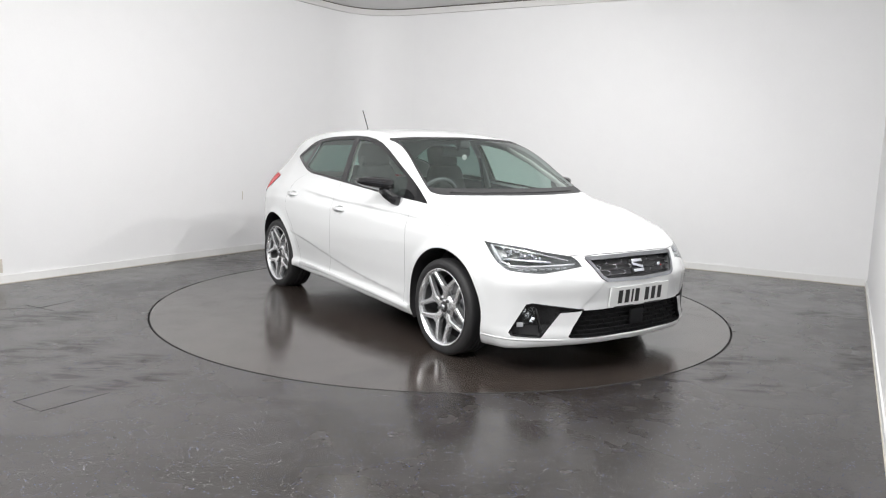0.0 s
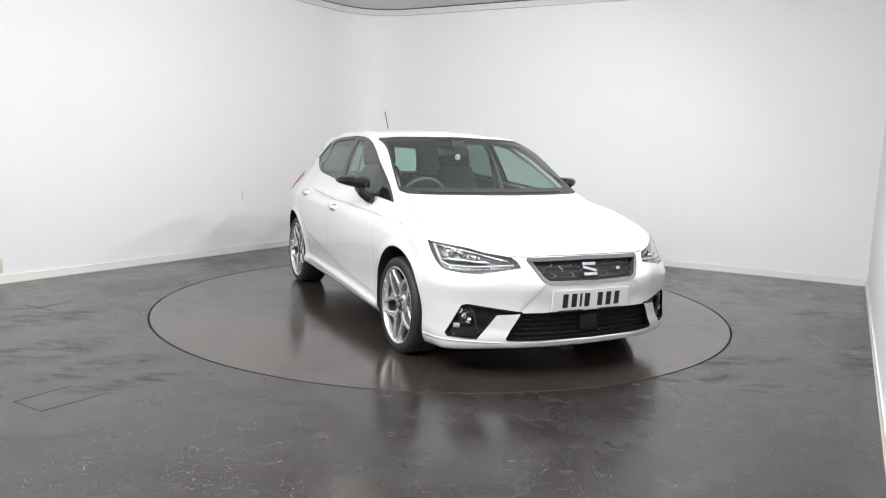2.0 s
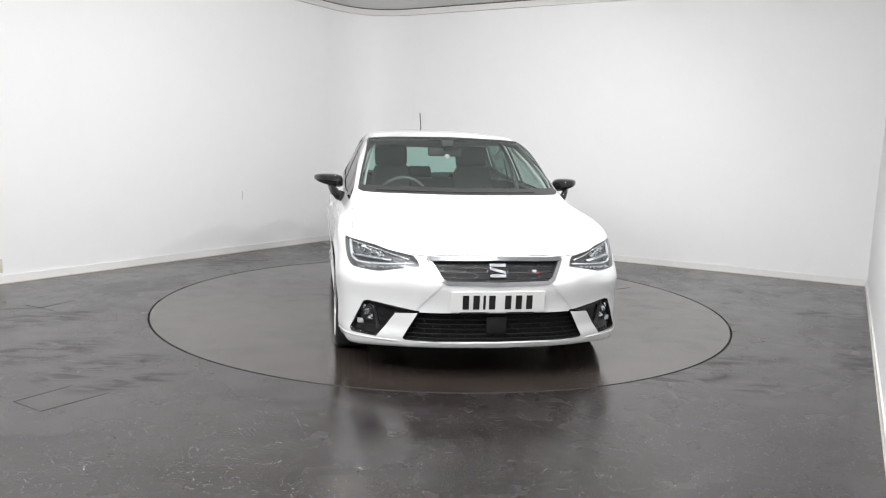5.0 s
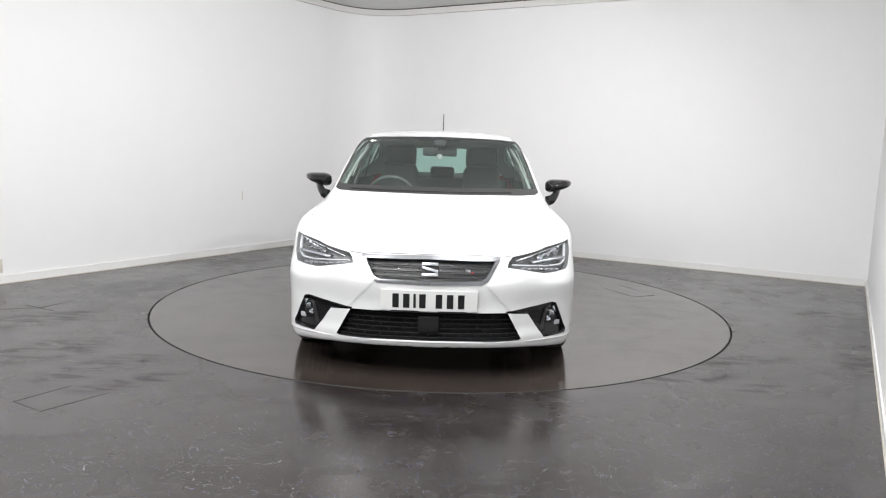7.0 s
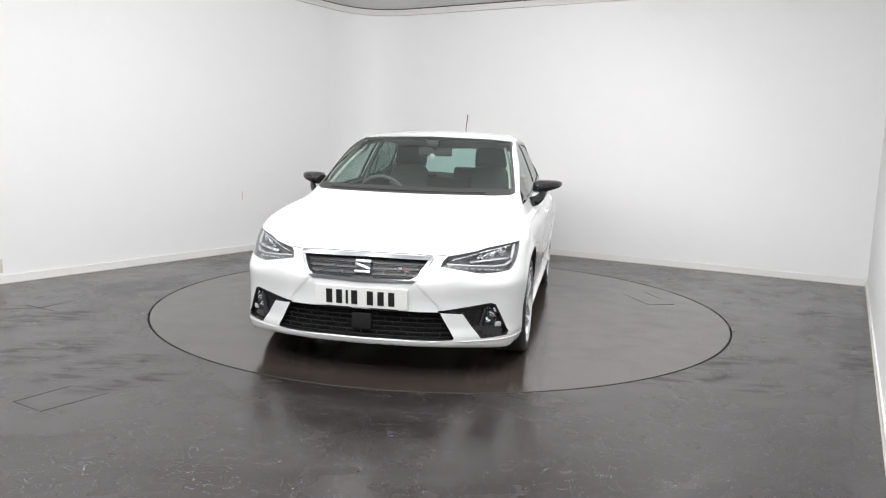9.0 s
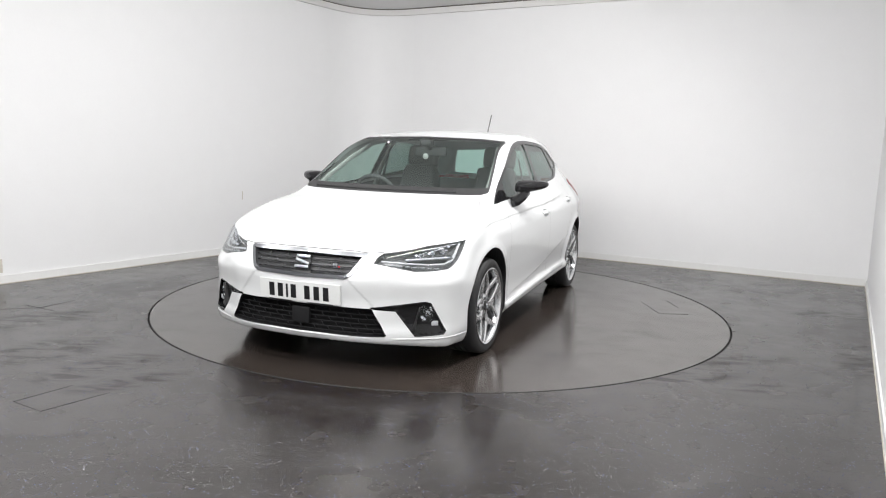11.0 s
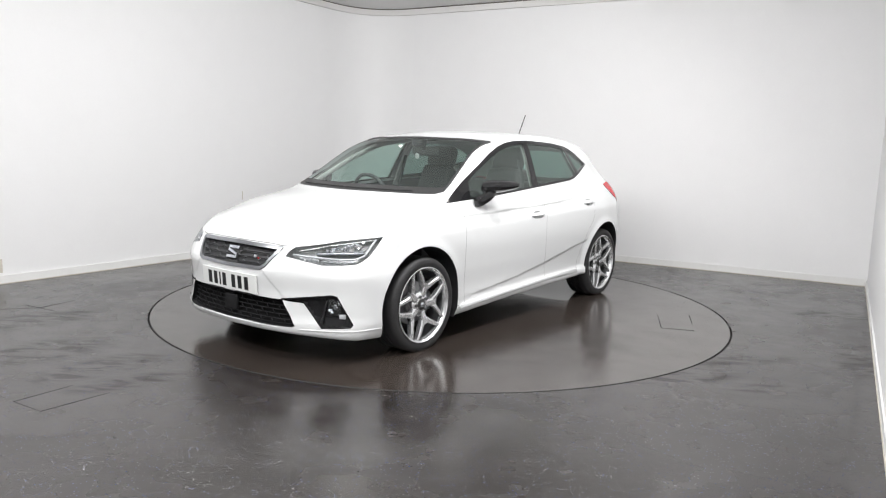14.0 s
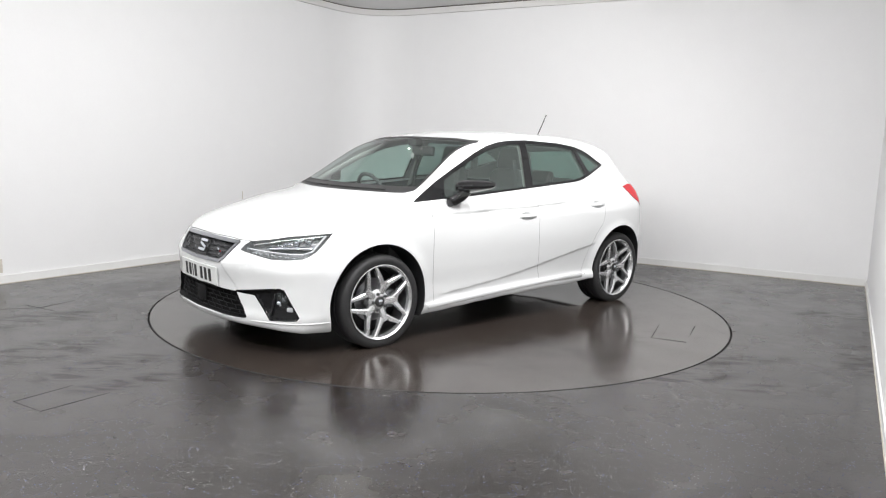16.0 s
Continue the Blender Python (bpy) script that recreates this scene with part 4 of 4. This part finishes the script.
def front_details(car):
    # honeycomb of the grille: flat bars with bright kinked joints
    def edge_y(z):
        return 0.388 - (0.686 - z) * 0.56
    rows = [0.672, 0.642, 0.612, 0.582]
    for r, z in enumerate(rows):
        half = edge_y(z) - 0.02
        pts = [(on_front(y, z) - 0.016, y, z) for y in np.linspace(-half, half, 15)]
        part("grille_bar", bar(bmesh.new(), pts, 0.006, 0.003), M["chrome_dark"], car)
    for r in range(3):
        za, zb = rows[r], rows[r + 1]
        zm = (za + zb) / 2
        for k in range(-3, 4):
            yc = (k + (0.5 if r % 2 else 0.0)) * 0.125
            if abs(yc) > edge_y(zb) - 0.03 or abs(yc) < 0.06 and r in (0, 1, 2):
                continue
            w = 0.013 if (k >= 0) else -0.013
            line = [(yc + w, za), (yc - w, zm), (yc + w, zb)]
            pts = [(on_front(y, z) - 0.011, y, z) for y, z in line]
            part("grille_joint", bar(bmesh.new(), pts, 0.0022, 0.0026), M["joint"], car)
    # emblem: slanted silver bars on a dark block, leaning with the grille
    lean = Matrix.Translation((on_front(0, 0.625) - 0.012, 0, 0.625)) @ Matrix.Rotation(radians(-24), 4, "Y")
    em = part("emblem_base", box(bmesh.new(), (-0.03, -0.046, -0.052), (-0.004, 0.046, 0.046), 0.008, 2, lean), M["black"], car, "dark emblem base")
    for zc, h, tilt in ((0.031, 0.021, 0.0), (0.0, 0.020, 0.28), (-0.031, 0.021, 0.0)):
        b = box(bmesh.new(), (-0.006, -0.047, -h / 2), (0.010, 0.047, h / 2), 0.004, 2)
        for v in b.verts:
            v.co.z += zc - tilt * v.co.y
        bmesh.ops.transform(b, matrix=lean, verts=b.verts)
        part("emblem_bar", b, M["badge"], em, "polished silver emblem bar")
    b = box(bmesh.new(), (-0.02, -0.07, -0.075), (0.0, 0.07, -0.050), 0.006, 2, lean)
    part("emblem_foot", b, M["black"], em)
    # small trim badge
    yb = 0.225
    xb = on_front(yb, 0.618) - 0.010
    b = part("trim_badge", box(bmesh.new(), (xb, yb - 0.026, 0.606), (xb + 0.006, yb + 0.002, 0.632), 0.002, 1), M["badge"], car, "small silver and red trim badge")
    part("badge_accent", box(bmesh.new(), (xb, yb + 0.008, 0.608), (xb + 0.005, yb + 0.020, 0.616), 0.002, 1), M["red"], b)
    # number plate, with plain bars for its characters
    def plate_point(y, z, out):
        return Vector((on_front(0.0, 0.45) + 0.002 - 0.09 * y * y + (z - 0.455) * 0.08 + out, y, z))
    def plate_box(y0, y1, z0, z1, o0, o1, n=10):
        b = bmesh.new()
        box(b, (o0, y0, z0), (o1, y1, z1))
        bmesh.ops.subdivide_edges(b, edges=[e for e in b.edges if abs(e.verts[0].co.y - e.verts[1].co.y) > 1e-4], cuts=n)
        for v in b.verts:
            v.co = plate_point(v.co.y, v.co.z, v.co.x)
        return b
    pl = part("number_plate", plate_box(-0.271, 0.271, 0.398, 0.514, -0.004, 0.006), M["plate"], car, "white front number plate with black bars", smooth=False)
    for i, yc in enumerate((-0.186, -0.126, -0.080, -0.036, 0.056, 0.118, 0.180)):
        w = 0.007 if i == 2 else 0.018
        part("plate_bar", plate_box(yc - w, yc + w, 0.414, 0.494, 0.0062, 0.0075, 2), M["ink"], pl, smooth=False)
    # mesh of the lower intake and the radar panel
    for k, z in enumerate((0.372, 0.345, 0.318, 0.291, 0.264, 0.24)):
        half = 0.44 + (0.39 - z) * 0.5
        pts = [(on_front(y, z) - 0.030, y, z) for y in np.linspace(-half, half, 13)]
        part("intake_bar", bar(bmesh.new(), pts, 0.006, 0.003), M["intake"], car)
        if k < 5:
            for j in range(-5, 6):
                y = j * 0.09 + (0.045 if k % 2 else 0)
                if abs(y) < half - 0.02:
                    xx = on_front(y, z - 0.0135) - 0.030
                    part("intake_joint", bar(bmesh.new(), [(xx, y - 0.008, z), (xx, y + 0.008, z - 0.027)], 0.004, 0.003), M["intake"], car)
    xr = on_front(0, 0.32) - 0.012
    part("radar_panel", box(bmesh.new(), (xr - 0.02, -0.058, 0.268), (xr, 0.058, 0.362), 0.006, 2), M["intake"], car, "flat black sensor panel")
    part("plate_bracket", box(bmesh.new(), (xr - 0.03, -0.215, 0.385), (xr + 0.006, 0.215, 0.397), 0.003, 1), M["black"], car)
    # lip along the foot of the bumper
    run = [on_corner(0.340 - 0.0445 * k, 0.216, 0.004) for k in range(11)]
    run += [Vector((on_front(y, 0.220) - 0.004, y, 0.220)) for y in (0.42, 0.3, 0.15)]
    run = [p for p in run if p.y < 0.90]
    full = run + [Vector((on_front(0, 0.220) - 0.004, 0, 0.220))] + [Vector((p.x, -p.y, p.z)) for p in run[::-1]]
    part("bumper_lip", bar(bmesh.new(), full, 0.008, 0.007), M["paint"], car, "white lip along the bumper")


def mirrors(car):
    for s in (1, -1):
        b = bmesh.new()
        bmesh.ops.create_uvsphere(b, u_segments=32, v_segments=20, radius=1)
        for v in b.verts:
            x, y, z = v.co
            # flat top, wedge-shaped underside that rises to a thin outer tip
            y2 = math.copysign(abs(y) ** 0.6, y)
            z2 = math.copysign(abs(z) ** 0.7, z)
            k = 0.5 + 0.5 * y2
            hi = 0.054 - 0.004 * k
            lo = -0.060 + 0.054 * k
            x2 = x if x > 0 else max(x, -0.42) * 1.3
            v.co = Vector((x2 * 0.112 * (1 - 0.32 * k * k) - 0.035 * y2 - 0.04 * max(0, y2) ** 2, 0.106 * y2, (hi + lo) / 2 + z2 * (hi - lo) / 2))
            v.co += Vector((-0.755, 0.918, 1.034))
        m = part("door_mirror", flip_side(b, s), M["gloss"], car, "gloss black door mirror")
        b = bmesh.new()
        bar(b, [(-0.60, 0.815, 0.928), (-0.62, 0.855, 0.940), (-0.665, 0.885, 0.972), (-0.700, 0.905, 1.012)], 0.038, 0.022, Vector((0, 1, 0.3)))
        part("mirror_foot", flip_side(b, s), M["gloss"], m)
        b = bar(bmesh.new(), [(-0.630 - 0.052 * k / 6 - 0.02 * (k / 6) ** 2, 0.862 + 0.105 * k / 6, 1.038 + 0.012 * k / 6) for k in range(7)], 0.012, 0.004)
        part("mirror_indicator", flip_side(b, s), M["chrome_dark"], m)
        b = box(bmesh.new(), (-0.782, 0.860, 1.020), (-0.776, 0.970, 1.066), 0.002, 1)
        part("mirror_glass", flip_side(b, s), M["badge"], m)


def wheel(car, x, s):
    y0 = 0.880 if x == 0 else 0.852
    w = new("wheel")
    w.parent = car
    tagged(w, "silver alloy wheel with five forked spokes")
    w.matrix_basis = Matrix.Translation((x, s * y0, 0.300)) @ (Matrix.Identity(4) if s > 0 else Matrix.Rotation(math.pi, 4, "Z")) @ Matrix.Diagonal((1.03, 1.0, 1.03, 1.0))
    # y is outwards in the wheel's own space
    prof = [(0.228, -0.012), (0.236, -0.004), (0.246, -0.002), (0.260, 0.004), (0.279, 0.002), (0.292, -0.008), (0.298, -0.022), (0.300, -0.045)]
    for k in range(4):
        a = -0.055 - k * 0.036
        prof += [(0.300, a), (0.300, a - 0.024), (0.294, a - 0.026), (0.294, a - 0.034)]
    prof += [(0.298, -0.205), (0.288, -0.215), (0.26, -0.22), (0.228, -0.21)]
    part("tyre", lathe(bmesh.new(), prof, "y", 72), M["tyre"], w, "black road tyre", angle=35)
    part("rim", lathe(bmesh.new(), [(0.228, -0.016), (0.236, -0.002), (0.240, 0.002), (0.236, 0.004), (0.228, -0.002), (0.222, -0.016), (0.219, -0.035)], "y", 72),
         M["alloy"], w, "silver rim", angle=40)
    # barrel far darker than the rim: shade behind the spokes put into its colour
    part("rim_barrel", lathe(bmesh.new(), [(0.219, -0.035), (0.212, -0.08), (0.205, -0.16), (0.222, -0.20)], "y", 72), M["barrel"], w, "rim barrel with its shade painted dark grey", angle=40)
    part("brake_disc", lathe(bmesh.new(), [(0.05, -0.115), (0.07, -0.108), (0.138, -0.108), (0.138, -0.13), (0.05, -0.13)], "y", 48), M["disc"], w, "steel brake disc", angle=35)
    # black disc added to close the barrel and darken the spoke gaps
    part("hub_back", lathe(bmesh.new(), [(0.001, -0.135), (0.21, -0.135), (0.21, -0.15), (0.001, -0.15)], "y", 36), M["black"], w)
    b = box(bmesh.new(), (-0.15, -0.135, -0.06), (-0.085, -0.072, 0.06), 0.012, 2)
    part("brake_caliper", b, M["alloy_dark"], w)
    part("hub", lathe(bmesh.new(), [(0.078, -0.10), (0.078, -0.040), (0.066, -0.028), (0.036, -0.024), (0.034, -0.030), (0.001, -0.030)], "y", 40), M["alloy"], w, angle=40)
    part("centre_cap", lathe(bmesh.new(), [(0.032, -0.034), (0.032, -0.020), (0.028, -0.017), (0.001, -0.016)], "y", 32), M["black"], w, "dark centre cap", angle=40)
    b = box(bmesh.new(), (-0.015, -0.017, -0.015), (0.015, -0.0135, 0.015), 0.003, 1)
    part("cap_emblem", b, M["badge"], w)
    # one forked spoke, built once
    bm = bmesh.new()

    def arm(path, widths):
        """spoke arm with a raised ridge: path of (across, radius, face height)"""
        rows = []
        for i, ((a, r, h), wd) in enumerate(zip(path, widths)):
            p = Vector((a, h, r))
            q0, q1 = path[max(0, i - 1)], path[min(len(path) - 1, i + 1)]
            d = Vector((q1[0] - q0[0], 0, q1[1] - q0[1])).normalized()
            n = Vector((d.z, 0, -d.x))
            rows.append([bm.verts.new(p + n * wd + Vector((0, -0.034, 0))), bm.verts.new(p + n * wd + Vector((0, -0.006, 0))), bm.verts.new(p + n * wd * 0.55),
                         bm.verts.new(p - n * wd * 0.55), bm.verts.new(p - n * wd + Vector((0, -0.006, 0))), bm.verts.new(p - n * wd + Vector((0, -0.034, 0)))])
        for a, c in zip(rows, rows[1:]):
            for k in range(5):
                bm.faces.new((a[k], a[k + 1], c[k + 1], c[k]))
            bm.faces.new((a[5], a[0], c[0], c[5]))
        bm.faces.new(rows[0])
        bm.faces.new(rows[-1][::-1])
    arm([(0, 0.046, -0.026), (0, 0.085, -0.020), (0, 0.134, -0.015)], [0.022, 0.023, 0.029])
    for k in (1, -1):
        arm([(k * 0.014, 0.112, -0.018), (k * 0.044, 0.142, -0.012), (k * 0.078, 0.173, -0.007), (k * 0.107, 0.199, -0.006)], [0.018, 0.0150, 0.0130, 0.0115])
    bmesh.ops.recalc_face_normals(bm, faces=bm.faces[:])
    me = mesh_from(bm, "spoke", M["alloy"], False)
    # bolts take the barrel's dark tone, for the shade in their holes
    bolt = mesh_from(lathe(bmesh.new(), [(0.010, -0.034), (0.010, -0.020), (0.006, -0.018), (0.001, -0.022)], "y", 10), "bolt", M["barrel"])
    for k in range(5):
        o = new("spoke", me)
        o.parent = w
        o.matrix_basis = Matrix.Rotation(radians(72 * k + (54 if s > 0 else -4)), 4, "Y")
        o = new("wheel_bolt", bolt)
        o.parent = w
        o.matrix_basis = Matrix.Rotation(radians(72 * k + (18 if s > 0 else 32)), 4, "Y") @ Matrix.Translation((0, 0.004, 0.052))
    return w


def arch_liners(car):
    for x, zc, r, lo in ((0.012, 0.304, ARCH_R + 0.014, -22), (-2.564, 0.308, ARCH_R + 0.006, -6)):
        for s in (1, -1):
            b = bmesh.new()
            rows = []
            for k in range(41):
                a = radians(lo + (180 - 2 * lo) * k / 40)
                px, pz = x + r * math.cos(a), zc + r * math.sin(a)
                y = on_side(px, max(pz, 0.2)) if pz > 0.15 else 0.8
                rows.append([b.verts.new((px, y - 0.003, pz)), b.verts.new((px, y - 0.05, pz)), b.verts.new((px, 0.52, pz))])
            for p, q in zip(rows, rows[1:]):
                b.faces.new((p[0], q[0], q[1], p[1]))
                b.faces.new((p[1], q[1], q[2], p[2]))
            b.faces.new([q[2] for q in rows])
            part("wheel_arch_liner", flip_side(b, s), M["black"], car, "black plastic wheel arch liner", angle=40)


def seat(car, yc, x, back_z):
    b = box(bmesh.new(), (x - 0.10, yc - 0.245, 0.34), (x + 0.42, yc + 0.245, 0.54), 0.06, 3)
    st = part("seat", b, M["cloth"], car, "black cloth front seat")
    lean = Matrix.Translation((x - 0.05, yc, 0.48)) @ Matrix.Rotation(radians(-17), 4, "Y")
    b = box(bmesh.new(), (-0.10, -0.235, 0.0), (0.06, 0.235, 0.69), 0.055, 3)
    for v in b.verts:
        k = max(0, v.co.z - 0.35) / 0.25
        v.co.y *= 1 - 0.28 * k
    bmesh.ops.transform(b, matrix=lean, verts=b.verts)
    part("backrest", b, M["cloth"], st)
    b = box(bmesh.new(), (-0.075, -0.14, 0.680), (0.045, 0.14, 0.870), 0.045, 3)
    bmesh.ops.transform(b, matrix=lean, verts=b.verts)
    part("headrest", b, M["cloth"], st)
    for k in (-0.05, 0.05):
        b = bar(bmesh.new(), [(-0.02, k, 0.60), (-0.02, k, 0.70)], 0.007, None, Vector((1, 0, 0)))
        bmesh.ops.transform(b, matrix=lean, verts=b.verts)
        part("headrest_post", b, M["chrome"], st)


def interior(car):
    part("cabin_floor", box(bmesh.new(), (-2.7, -0.72, 0.22), (-0.1, 0.72, 0.27), 0.01, 1), M["dash"], car)
    # dashboard with a hood over the dials, on the right-hand side
    b = bmesh.new()
    rows = []
    for y in np.linspace(-0.70, 0.70, 29):
        hood = 0.035 * math.exp(-((y + 0.36) / 0.17) ** 4)
        mid = 0.02 * math.exp(-(y / 0.16) ** 4)
        fx = -0.16 - 0.24 * y * y
        sec = [(fx, 0.955), (fx - 0.16, 0.968 - 0.02 * y * y), (fx - 0.36, 0.958 + hood * 0.7), (-0.62, 0.955 + hood + mid), (-0.68, 0.93 + hood), (-0.66, 0.86), (-0.60, 0.72), (-0.52, 0.55), (-0.50, 0.25)]
        rows.append([b.verts.new((p, y, q)) for p, q in sec])
    for p, q in zip(rows, rows[1:]):
        for i in range(len(p) - 1):
            b.faces.new((p[i], p[i + 1], q[i + 1], q[i]))
    bmesh.ops.recalc_face_normals(b, faces=b.faces[:])
    part("dashboard", b, M["dash"], car, "dark grey dashboard", angle=50)
    part("bulkhead", box(bmesh.new(), (-0.50, -0.70, 0.25), (-0.18, 0.70, 0.93), 0.01, 1), M["dash"], car)
    # steering wheel
    m = Matrix.Translation((-0.80, -0.36, 0.905)) @ Matrix.Rotation(radians(24), 4, "Y")
    b = bmesh.new()
    rim = [(0, 0.178 * math.cos(2 * math.pi * k / 40), 0.178 * math.sin(2 * math.pi * k / 40) * (0.93 if k > 20 else 1.0)) for k in range(41)]
    bar(b, rim, 0.016, 0.016, Vector((1, 0, 0)))
    bmesh.ops.transform(b, matrix=m, verts=b.verts)
    sw = part("steering_wheel", b, M["dash"], car, "dark leather steering wheel")
    b = box(bmesh.new(), (-0.03, -0.065, -0.06), (0.035, 0.065, 0.05), 0.025, 3)
    bmesh.ops.transform(b, matrix=m, verts=b.verts)
    part("airbag_cover", b, M["dash"], sw)
    for p in ((0, -0.17, 0.0), (0, 0.17, 0.0), (0, 0.0, -0.165)):
        b = bar(bmesh.new(), [(0, p[1] * 0.3, p[2] * 0.3), p], 0.012, 0.02, Vector((1, 0, 0)))
        bmesh.ops.transform(b, matrix=m, verts=b.verts)
        part("wheel_spoke", b, M["chrome_dark"], sw)
    for yc in (-0.36, 0.36):
        seat(car, yc, -1.42, 1.1)
    b = box(bmesh.new(), (-2.30, -0.66, 0.34), (-1.85, 0.66, 0.54), 0.06, 3)
    rs = part("rear_seat", b, M["cloth"], car, "black cloth rear bench")
    lean = Matrix.Translation((-2.24, 0, 0.46)) @ Matrix.Rotation(radians(-22), 4, "Y")
    b = box(bmesh.new(), (-0.09, -0.64, 0.0), (0.06, 0.64, 0.58), 0.05, 3)
    bmesh.ops.transform(b, matrix=lean, verts=b.verts)
    part("backrest", b, M["cloth"], rs)
    for yc in (-0.36, 0.0, 0.36):
        b = box(bmesh.new(), (-0.06, -0.12, 0.56), (0.03, 0.12, 0.70), 0.035, 3)
        bmesh.ops.transform(b, matrix=lean, verts=b.verts)
        part("headrest", b, M["cloth"], rs)
    part("parcel_shelf", box(bmesh.new(), (-2.86, -0.60, 0.96), (-2.48, 0.60, 0.985), 0.006, 1), M["cloth"], car)
    # pale pillars inside the screen and between the doors
    for s in (1, -1):
        b = bmesh.new()
        bar(b, [(-0.42, 0.686, 0.970), (-0.58, 0.662, 1.065), (-0.82, 0.616, 1.195), (-1.05, 0.560, 1.300)], 0.026, 0.012, Vector((0, 1, 0.4)))
        part("screen_pillar", flip_side(b, s), M["lining"], car)
        b = bmesh.new()
        bar(b, [(-1.50, 0.745, 0.95), (-1.52, 0.690, 1.12), (-1.54, 0.628, 1.27), (-1.55, 0.565, 1.36)], 0.035, 0.014, Vector((0, 1, 0.4)))
        part("centre_pillar", flip_side(b, s), M["lining"], car)
        # belt
        b = bmesh.new()
        bar(b, [(-1.475, 0.60, 1.22), (-1.47, 0.66, 0.98), (-1.46, 0.70, 0.70)], 0.022, 0.002, Vector((0, 1, 0)))
        part("seat_belt", flip_side(b, s), M["cloth"], car)
    # mirror with its bracket and the round pass on the screen
    b = bmesh.new()
    box(b, (-0.02, -0.135, -0.037), (0.012, 0.135, 0.037), 0.014, 3, Matrix.Translation((-1.03, 0.0, 1.268)))
    mr = part("rear_view_mirror", b, M["black"], car, "black rear-view mirror")
    b = box(bmesh.new(), (-0.04, -0.05, -0.03), (0.04, 0.05, 0.03), 0.015, 2, Matrix.Translation((-0.955, 0.0, 1.335)))
    part("sensor_housing", b, M["black"], mr)
    b = bmesh.new()
    bar(b, [(-1.02, 0, 1.285), (-0.985, 0, 1.325)], 0.014, None, Vector((0, 1, 0)))
    part("mirror_stalk", b, M["black"], mr)
    b = lathe(bmesh.new(), [(0.001, 0.0), (0.022, 0.0), (0.024, 0.002), (0.022, 0.004), (0.001, 0.004)], "x", 24)
    bmesh.ops.translate(b, verts=b.verts, vec=(-0.93, 0.0, 1.228))
    part("windscreen_pass", b, M["lining"], mr, "small pale round pass")
    for s in (1, -1):
        b = box(bmesh.new(), (-1.16, 0.10, -0.004), (-1.0, 0.52, 0.008), 0.004, 1)
        bmesh.ops.translate(b, verts=b.verts, vec=(-0.02, 0, 1.352))
        part("sun_visor", flip_side(b, s), M["lining"], car)
    # dark surround band along the top of the screen, round the sensor
    part("screen_band", box(bmesh.new(), (-1.02, -0.16, 1.352), (-0.95, 0.16, 1.358), 0.002, 1), M["black"], car)


def trim_details(car):
    # roof aerial
    b = lathe(bmesh.new(), [(0.026, 0.0), (0.024, 0.012), (0.012, 0.028), (0.006, 0.034)], "z", 20)
    zr = float(top(np.array([-2.40]), np.array([0.0]))[0])
    bmesh.ops.translate(b, verts=b.verts, vec=(-2.40, 0, zr - 0.006))
    a = part("aerial_base", b, M["black"], car, "black roof aerial")
    part("aerial_rod", bar(bmesh.new(), [(-2.405, 0, zr + 0.02), (-2.515, 0, 1.625)], 0.0045, None, Vector((0, 1, 0))), M["black"], a)
    # wipers lying at the foot of the screen
    for y0, y1 in ((-0.60, -0.02), (-0.05, 0.52)):
        pts = [(on_front(y, 1.0 + 0.006) + 0.006, y, 1.004) for y in np.linspace(y0, y1, 12)]
        part("wiper", bar(bmesh.new(), pts, 0.007, 0.006), M["black"], car)
    # black window-line moulding and door mirror triangle seam are in the surround; sill tread
    for s in (1, -1):
        line = [(-0.40, 0.222), (-0.8, 0.243), (-1.2, 0.263), (-1.6, 0.280), (-2.05, 0.284)]
        pts = [(x, on_side(x, z) - 0.004, z) for x, z in line]
        part("sill_moulding", flip_side(bar(bmesh.new(), pts, 0.010, 0.020), s), M["paint"], car, "white side sill")


def build_car():
    car = new("car")
    tagged(car, "white five-door hatchback with silver alloy wheels on the turntable", "car")
    car_body(car)
    front_details(car)
    mirrors(car)
    arch_liners(car)
    for x in (0.0, -2.564):
        for s in (1, -1):
            wheel(car, x, s)
    interior(car)
    trim_details(car)
    return car


M["intake"] = mat("dull_black_intake", (0.015, 0.015, 0.016), 0.75, spec=0.12)
M["lamp_body"] = mat("grey_lamp_housing", (0.17, 0.175, 0.18), 0.3, metal=0.35)
M["guide"] = mat("clear_light_guide", (0.44, 0.45, 0.47), 0.2)
# alloy darkened to the shade inside the wheel
M["barrel"] = mat("shaded_alloy_barrel", (0.075, 0.078, 0.08), 0.45, metal=0.5)
M["silver"] = mat("silver_grille_frame", (0.36, 0.37, 0.39), 0.22, metal=1.0)
M["reflector"] = mat("lamp_reflector", (0.42, 0.43, 0.45), 0.2, metal=0.9)
M["cell"] = mat("grey_indicator_cell", (0.24, 0.25, 0.26), 0.25)
M["grille"] = mat("dark_grey_grille", (0.036, 0.037, 0.040), 0.4)
M["joint"] = mat("bright_grille_joint", (0.30, 0.31, 0.33), 0.25, metal=1.0)
M["chrome_dark"] = mat("dark_satin_metal", (0.06, 0.06, 0.064), 0.2, metal=0.8)

room()
downlights()
table = turntable()
car = build_car()


def motions():
    rows = [k * 0.5 for k in range(33)]
    walk(table, [(t, pose(0, 0, 0, 0, 0, turn(t))) for t in rows])
    walk(car, [(t, pose(0, 0, 0, 0, 0, turn(t) - 90) @ pose(1.2375, -0.0385, 0)) for t in rows])


motions()
